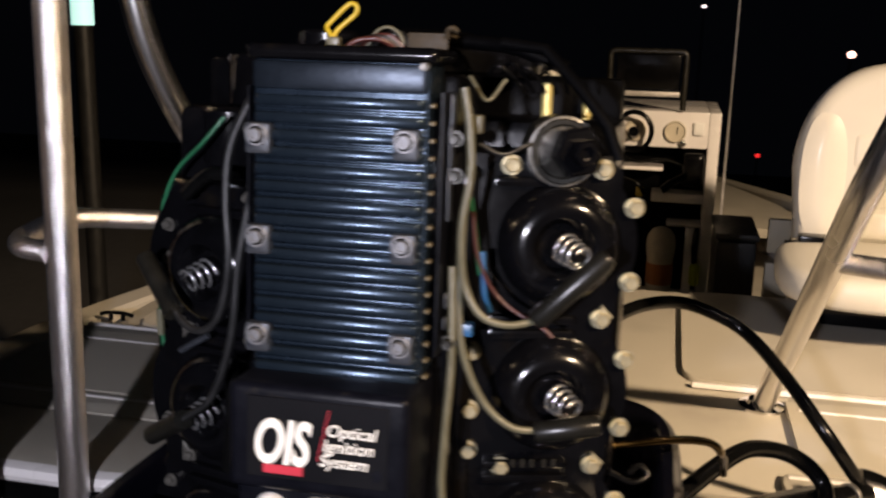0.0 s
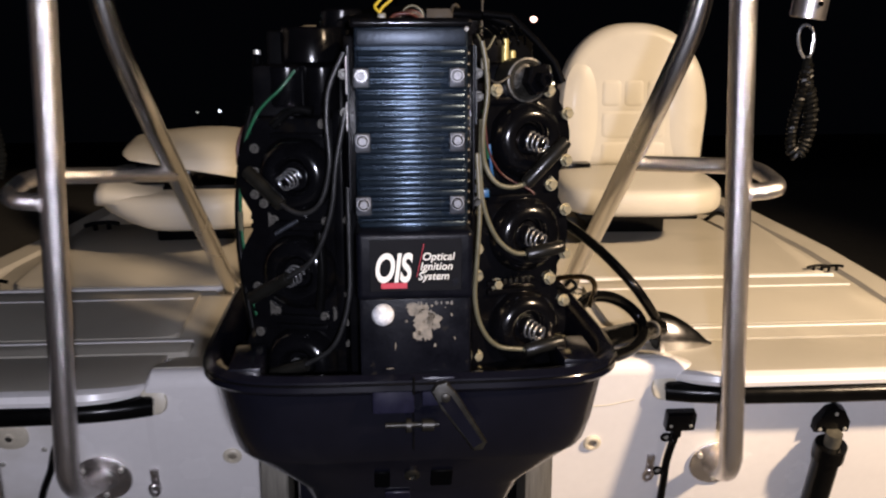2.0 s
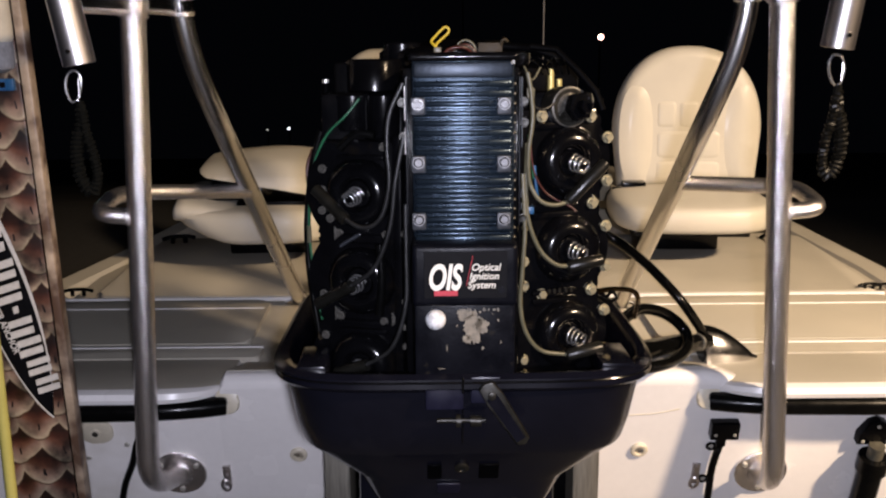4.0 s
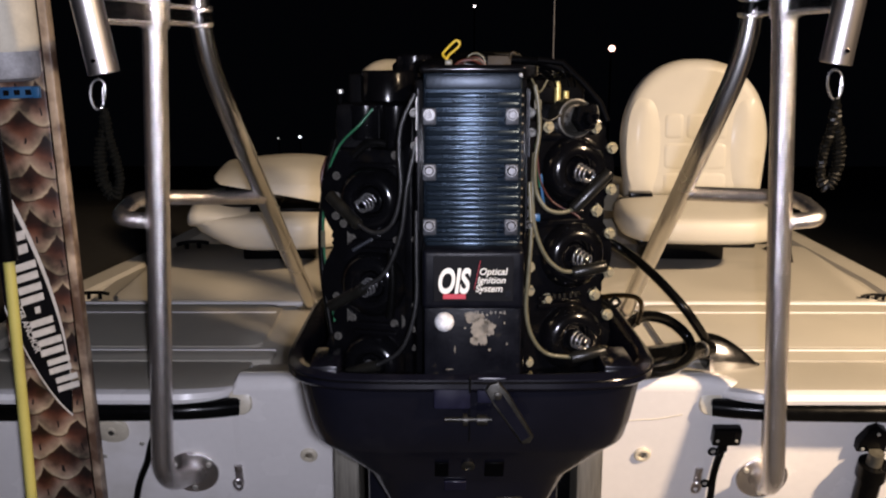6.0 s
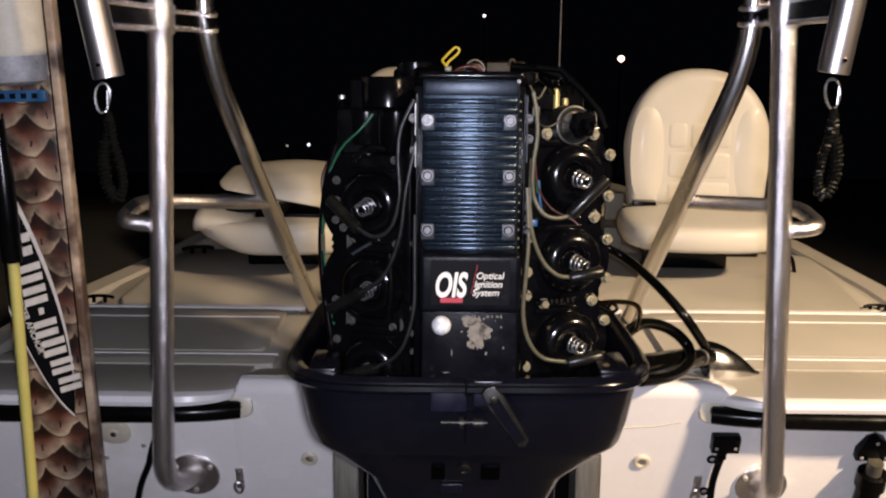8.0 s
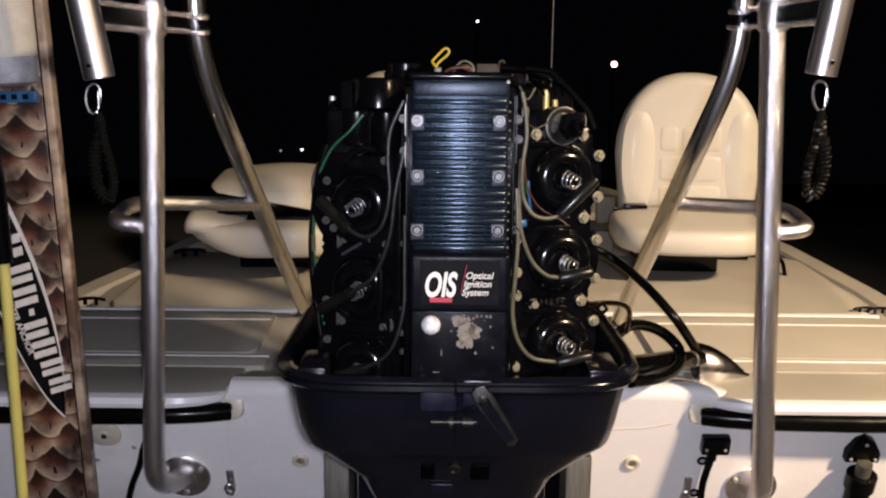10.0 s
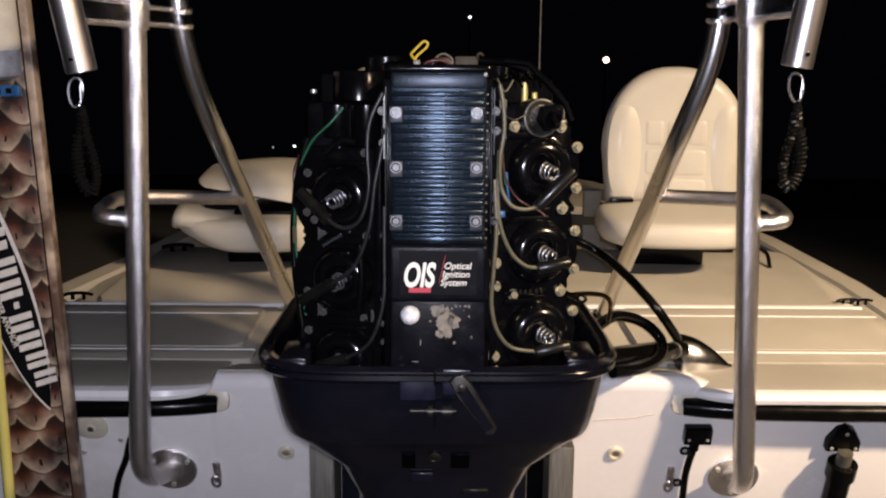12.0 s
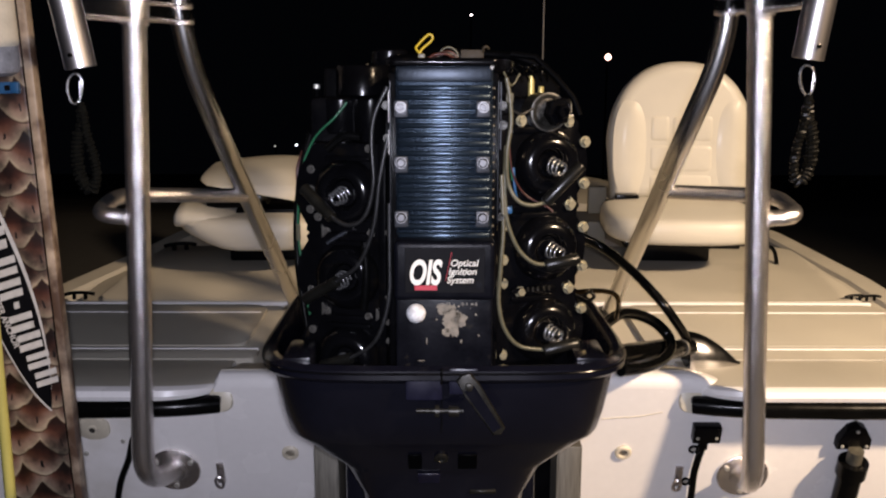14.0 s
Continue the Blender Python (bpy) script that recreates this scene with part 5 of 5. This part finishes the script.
def folded_back(parent, w, d, rise, m):
    """A backrest lying folded on its seat: a crowned pad, its flat underside higher at one end."""
    rings = []
    for f in (0.0, 0.02, 0.08, 0.2, 0.4, 0.6, 0.8, 0.92, 0.98, 1.0):
        e = max(0.0, 1 - abs(2 * f - 1) ** 5)
        wf, hf = w * (0.86 + 0.14 * e), rise * (0.62 + 0.38 * e)
        def under(x):
            return 0.046 - 0.042 * x / w
        top = [(wf * math.sin(a) * (1 if a > 0 else 0.93), under(wf * math.sin(a)) + 0.004 + (hf - under(wf * math.sin(a)) - 0.004) * abs(math.cos(a)) ** (0.80 if a > 0 else 1.2)) for a in [math.pi * (k / 26 - 0.5) for k in range(27)]]
        rings.append([m @ Vector((x, d * f, z)) for x, z in [(-wf * 0.915, under(-wf)), *top, (wf * 0.98, under(wf))]])
    return part("backrest", loft(rings), VINYL, parent, "cream vinyl backrest lying folded, smooth and crowned", 60)


seat = thing("folding_chair", "cream vinyl folding boat chair with its backrest upright", "boat chair", pose(0.755, 1.80, 0, 0, 0, -3), "boat chairs")
part("seat_cushion", cushion(0.245, 0.235, 0.836, 0.915), VINYL, seat, "rounded cream vinyl cushion")
part("seat_plate", span((-0.19, -0.16, 0.815), (0.16, 0.20, 0.838), 0.006), PLASTIC, seat, "black plate under the cushion")
backrest(seat, 0.242, 0.458, pose(0.028, 0.165, 0.912, -6, 0, 0))
# black blocks darken the hinge gap, which lies in shade
for hx in (-0.150, 0.165):
    part("hinge_gap_block", rbox((hx, 0.135, 0.920), (0.075, 0.05, 0.030), 0.005), PLASTIC, seat, "black hinge block filling the shaded gap below the backrest")
part("hinge", tube([(-0.22, 0.12, 0.905), (0.24, 0.12, 0.905)], 0.014, 12), PLASTIC, seat, "black folding hinge")
part("mount", span((-0.12, 0.07, DZ + 0.012), (0.12, 0.21, 0.817), 0.01), PLASTIC, seat, "black seat mount")
seat = thing("folding_chair", "cream vinyl boat chair with its backrest folded down", "boat chair", pose(-0.575, 1.80, 0, 0, 0, 3), "boat chairs")
part("seat_cushion", cushion(0.264, 0.235, 0.818, 0.916, cut=0.50), VINYL, seat, "rounded cream vinyl cushion")
bm = loft([[(x, y, z) for y, z in squircle(0, (0.872 + zt) / 2, hy, (zt - 0.872) / 2, 2.6, 28)] for x, zt, hy in ((-0.246, 0.918, 0.15), (-0.242, 0.938, 0.18), (-0.230, 0.953, 0.20), (-0.205, 0.957, 0.205), (-0.150, 0.950, 0.205), (-0.090, 0.936, 0.20), (-0.030, 0.922, 0.195), (0.02, 0.908, 0.19))])
part("side_bolster", bm, VINYL, seat, "raised cream vinyl side bolster", 60)
part("seat_plate", span((-0.09, -0.15, 0.805), (0.19, 0.20, 0.822), 0.006), PLASTIC, seat, "black plate under the cushion")
folded_back(seat, 0.232, 0.41, 0.122, pose(0.045, -0.185, 0.932, 2, 0, 0))
# black slabs fill the gap under the folded backrest as its shade
part("gap_shade", span((-0.06, -0.15, 0.900), (0.23, 0.19, 0.934), 0.006), PLASTIC, seat, "black filler for the shade between seat and backrest")
part("gap_shade", span((-0.15, -0.14, 0.935), (0.02, 0.19, 0.975), 0.006), PLASTIC, seat, "black filler for the shade between seat and backrest")
part("hinge", tube([(-0.23, 0.14, 0.915), (0.24, 0.14, 0.915)], 0.015, 12), PLASTIC, seat, "black folding hinge")
part("mount", span((-0.12, 0.07, DZ + 0.012), (0.12, 0.21, 0.817), 0.01), PLASTIC, seat, "black seat mount")

seat = thing("helm_chair", "cream vinyl helm chair on a pedestal before the console", "boat chair", pose(-0.258, 2.52, -0.016), "boat chairs")
part("seat_cushion", cushion(0.19, 0.20, 0.790, 0.890), VINYL, seat, "rounded cream vinyl cushion")
backrest(seat, 0.188, 0.485, pose(0, 0.155, 0.870, -5, 0, 0))
part("pedestal", lathe([(0.12, 0.358), (0.12, 0.368), (0.04, 0.37), (0.036, 0.79), (0.09, 0.792)], None, 24), ALU2, seat, "satin metal pedestal")

# cleats and strap on the deck edge
for x, y, r, size in ((-0.905, 2.03, -75, 1.7), (-1.030, 1.405, -86, 1.3), (1.175, 1.405, -84, 1.0), (1.215, 1.40, -80, 1.0)):
    cl = thing("deck_cleat", "small dark deck cleat", "cleat", pose(x, y, DZ + 0.011, 0, 0, 90 + r) @ Matrix.Diagonal((size, size, size, 1)), "deck cleats")
    bm = tube(glide([(-0.032, 0, 0.010), (-0.014, 0, 0.014), (0.014, 0, 0.014), (0.032, 0, 0.010)]), 0.004, 8)
    for q in (-0.012, 0.012):
        tube([(q, 0, 0), (q, 0, 0.012)], 0.0045, 8, bm)
    part("horn", bm, PLASTIC, cl)
strap = thing("strap_loop", "short black strap looped at the deck edge", "strap")
part("strap", tube(glide([(1.07, 2.03, DZ + 0.012), (1.09, 1.98, DZ + 0.045), (1.10, 1.90, DZ + 0.045), (1.09, 1.83, DZ + 0.014)]), 0.007, 8), RUBBER, strap)

# ---- console ----
con = thing("console", "white helm console with gauges, shelves and a display bracket", "console")
Y = 2.94
for name, lo, hi, lab in (("side_panel", (-0.05, Y, 0.34), (0.02, Y + 0.5, 1.14), ""), ("side_panel", (0.372, Y, 0.34), (0.412, Y + 0.5, 1.14), ""),
                          ("instrument_panel", (0.02, Y, 1.012), (0.372, Y + 0.5, 1.14), "white instrument panel"), ("shelf", (0.02, Y, 0.926), (0.225, Y + 0.1, 0.940), ""),
                          ("shelf", (0.19, Y, 0.815), (0.372, Y + 0.10, 0.850), "white moulded shelf"), ("shelf", (0.25, Y, 0.728), (0.372, Y + 0.10, 0.742), ""),
                          ("divider", (0.320, Y, 0.45), (0.352, Y + 0.05, 0.728), ""), ("base", (0.02, Y - 0.07, 0.34), (0.372, Y + 0.5, 0.47), ""), ("rear_panel", (0.02, Y + 0.10, 0.47), (0.372, Y + 0.12, 1.012), "rear panel, black for the shade inside the open console")):
    # rear panel takes matte black as the cavity's shade, the rest is gelcoat
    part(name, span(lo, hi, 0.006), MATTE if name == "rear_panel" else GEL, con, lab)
for x in (0.12, 0.258):
    g = part("gauge", lathe([(0.038, 0), (0.038, 0.012), (0.034, 0.014), (0.031, 0.008), (0, 0.008)], pose(x, Y, 1.070, 90), 28), CREAM, con, "round cream gauge")
    part("needle", rbox((x + 0.006, Y - 0.010, 1.075), (0.003, 0.002, 0.026), 0.0005, 1), PLASTIC, g)
part("switch", rbox((0.338, Y - 0.006, 1.083), (0.036, 0.012, 0.045), 0.004), WHITE, con, "white switch plate")
part("ignition_key", lathe([(0.012, 0), (0.012, 0.012), (0.006, 0.016), (0, 0.016)], pose(0.285, Y, 1.030, 90), 16), CHROME, con, "bright key switch")
part("steering_wheel", tube([(0.115 + 0.062 * math.cos(a), 2.88, 1.07 + 0.068 * math.sin(a)) for a in [2 * math.pi * k / 28 for k in range(28)]], 0.009, 8, None, True), PLASTIC, con, "black steering wheel rim")
part("steering_column", tube([(0.115, 2.88, 1.07), (0.115, 2.95, 1.05)], 0.018, 12), PLASTIC, con)
part("display_bracket", tube(bend([(0.02, 2.93, 1.145), (0.018, 2.93, 1.345), (0.278, 2.93, 1.345), (0.276, 2.93, 1.145)], 0.02), 0.011, 10), DARKMETAL, con)
part("display", span((0.04, 2.925, 1.215), (0.258, 2.955, 1.335), 0.005), PLASTIC, con, "dark display screen")
part("display_edge", span((0.036, 2.915, 1.190), (0.262, 2.935, 1.208), 0.004), ALU2, con)
part("throttle_box", span((0.29, 2.90, 0.88), (0.365, 3.1, 1.00), 0.02, 3), PLASTIC, con, "black throttle box")
part("throttle_lever", tube(glide([(0.30, 2.89, 0.92), (0.26, 2.87, 0.90), (0.225, 2.86, 0.87)]), 0.014, 10), PLASTIC, con, "black throttle lever")
for pts in (((0.05, 2.93, 0.99), (0.13, 2.92, 0.96), (0.22, 2.93, 0.97), (0.30, 2.93, 0.95)), ((0.08, 2.93, 0.90), (0.14, 2.92, 0.88), (0.17, 2.93, 0.83)), ((0.355, 2.93, 0.72), (0.350, 2.92, 0.66), (0.356, 2.93, 0.60))):
    part("hanging_wire", tube(glide(pts), 0.006, 8), RUBBER, con, "black hanging wire")
tag = thing("yellow_tag", "small yellow tag hanging in the console", "tag")
part("tag_plate", rbox((0.148, 2.935, 0.850), (0.024, 0.008, 0.036), 0.004), YELLOW, tag)
ball = thing("bottle", "beige round-headed bottle standing on the console base", "bottle")
part("body", lathe([(0.030, 0), (0.042, 0.008), (0.046, 0.06), (0.046, 0.14), (0.050, 0.165), (0.052, 0.195), (0.048, 0.225), (0.034, 0.247), (0.016, 0.256), (0, 0.257)], pose(0.238, 2.93, 0.47), 24), CREAM, ball)
part("label_band", lathe([(0.0462, 0.050), (0.0475, 0.052), (0.0475, 0.125), (0.0462, 0.127)], pose(0.238, 2.93, 0.47), 24), mat("orange_label", (0.35, 0.12, 0.03), 0.5), ball, "orange label band")
box_ = thing("storage_box", "dark storage box beside the console", "storage box")
part("body", span((0.41, 2.6, 0.34), (0.54, 2.92, 0.762), 0.02), LEAD_GREY, box_)
part("lid", span((0.405, 2.592, 0.765), (0.545, 2.925, 0.788), 0.008), LEAD_GREY, box_, "dark grey lid")
tag = thing("float_tag", "bright yellow-green foam float hanging at the console", "float")
part("foam", lathe([(0.012, 0), (0.018, 0.01), (0.018, 0.07), (0.012, 0.08), (0, 0.08)], pose(0.362, 2.925, 0.52), 14), mat("neon_foam", (0.5, 0.6, 0.03), 0.7), tag)

# ---- antenna ----
ant = thing("whip_antenna", "thin pale whip antenna standing by the console", "antenna")
part("whip", tube([(0.459, 3.333, 0.34), (0.459, 3.333, 1.2), (0.459, 3.333, 3.4)], lambda t: 0.009 if t < 0.3 else 0.0028, 10), GREYWHITE, ant)

# ---- trailer guide post ----
gp = thing("guide_post", "grey trailer guide post with a pale lit cap", "trailer post")
part("post", tube([(-1.42, 1.95, 0.05), (-1.42, 1.95, 1.40)], 0.028, 14), LEAD_GREY, gp)
part("cap", lathe([(0.032, 0), (0.032, 0.10), (0.026, 0.11), (0, 0.11)], pose(-1.42, 1.95, 1.40), 18), glow("guide_lamp", (0.5, 0.85, 0.8), 0.8), gp, "pale blue-green lit cap")

# ---- far lights ----
def far_lamp(x, y, z, r, col, power, base):
    t = thing("street_lamp", "distant street lamp glowing in the dark", "street lamp", pose(x, y, 0), "distant lights")
    part("pole", tube([(0, 0.3, base), (0, 0.3, z)], 0.06, 8), PLASTIC, t)
    part("lamp_head", lathe([(0, -r), (r * 0.75, -r * 0.6), (r, 0), (r * 0.75, r * 0.6), (0, r)], pose(0, 0, z), 14), glow("lamp_glow", col, power), t)


far_lamp(9.98, 60, -0.38, 0.20, (1.0, 0.56, 0.46), 6, -9.5)
far_lamp(2.22, 80, 2.28, 0.11, (1.0, 0.85, 0.85), 4, -13)
far_lamp(-12.0, 80, -8.1, 0.11, (0.9, 0.9, 1.0), 3, -13)
far_lamp(-13.76, 80, -8.2, 0.08, (0.9, 0.85, 0.8), 0.6, -13)
far_lamp(7.17, 80, -8.9, 0.17, (1.0, 0.03, 0.03), 1.0, -13)
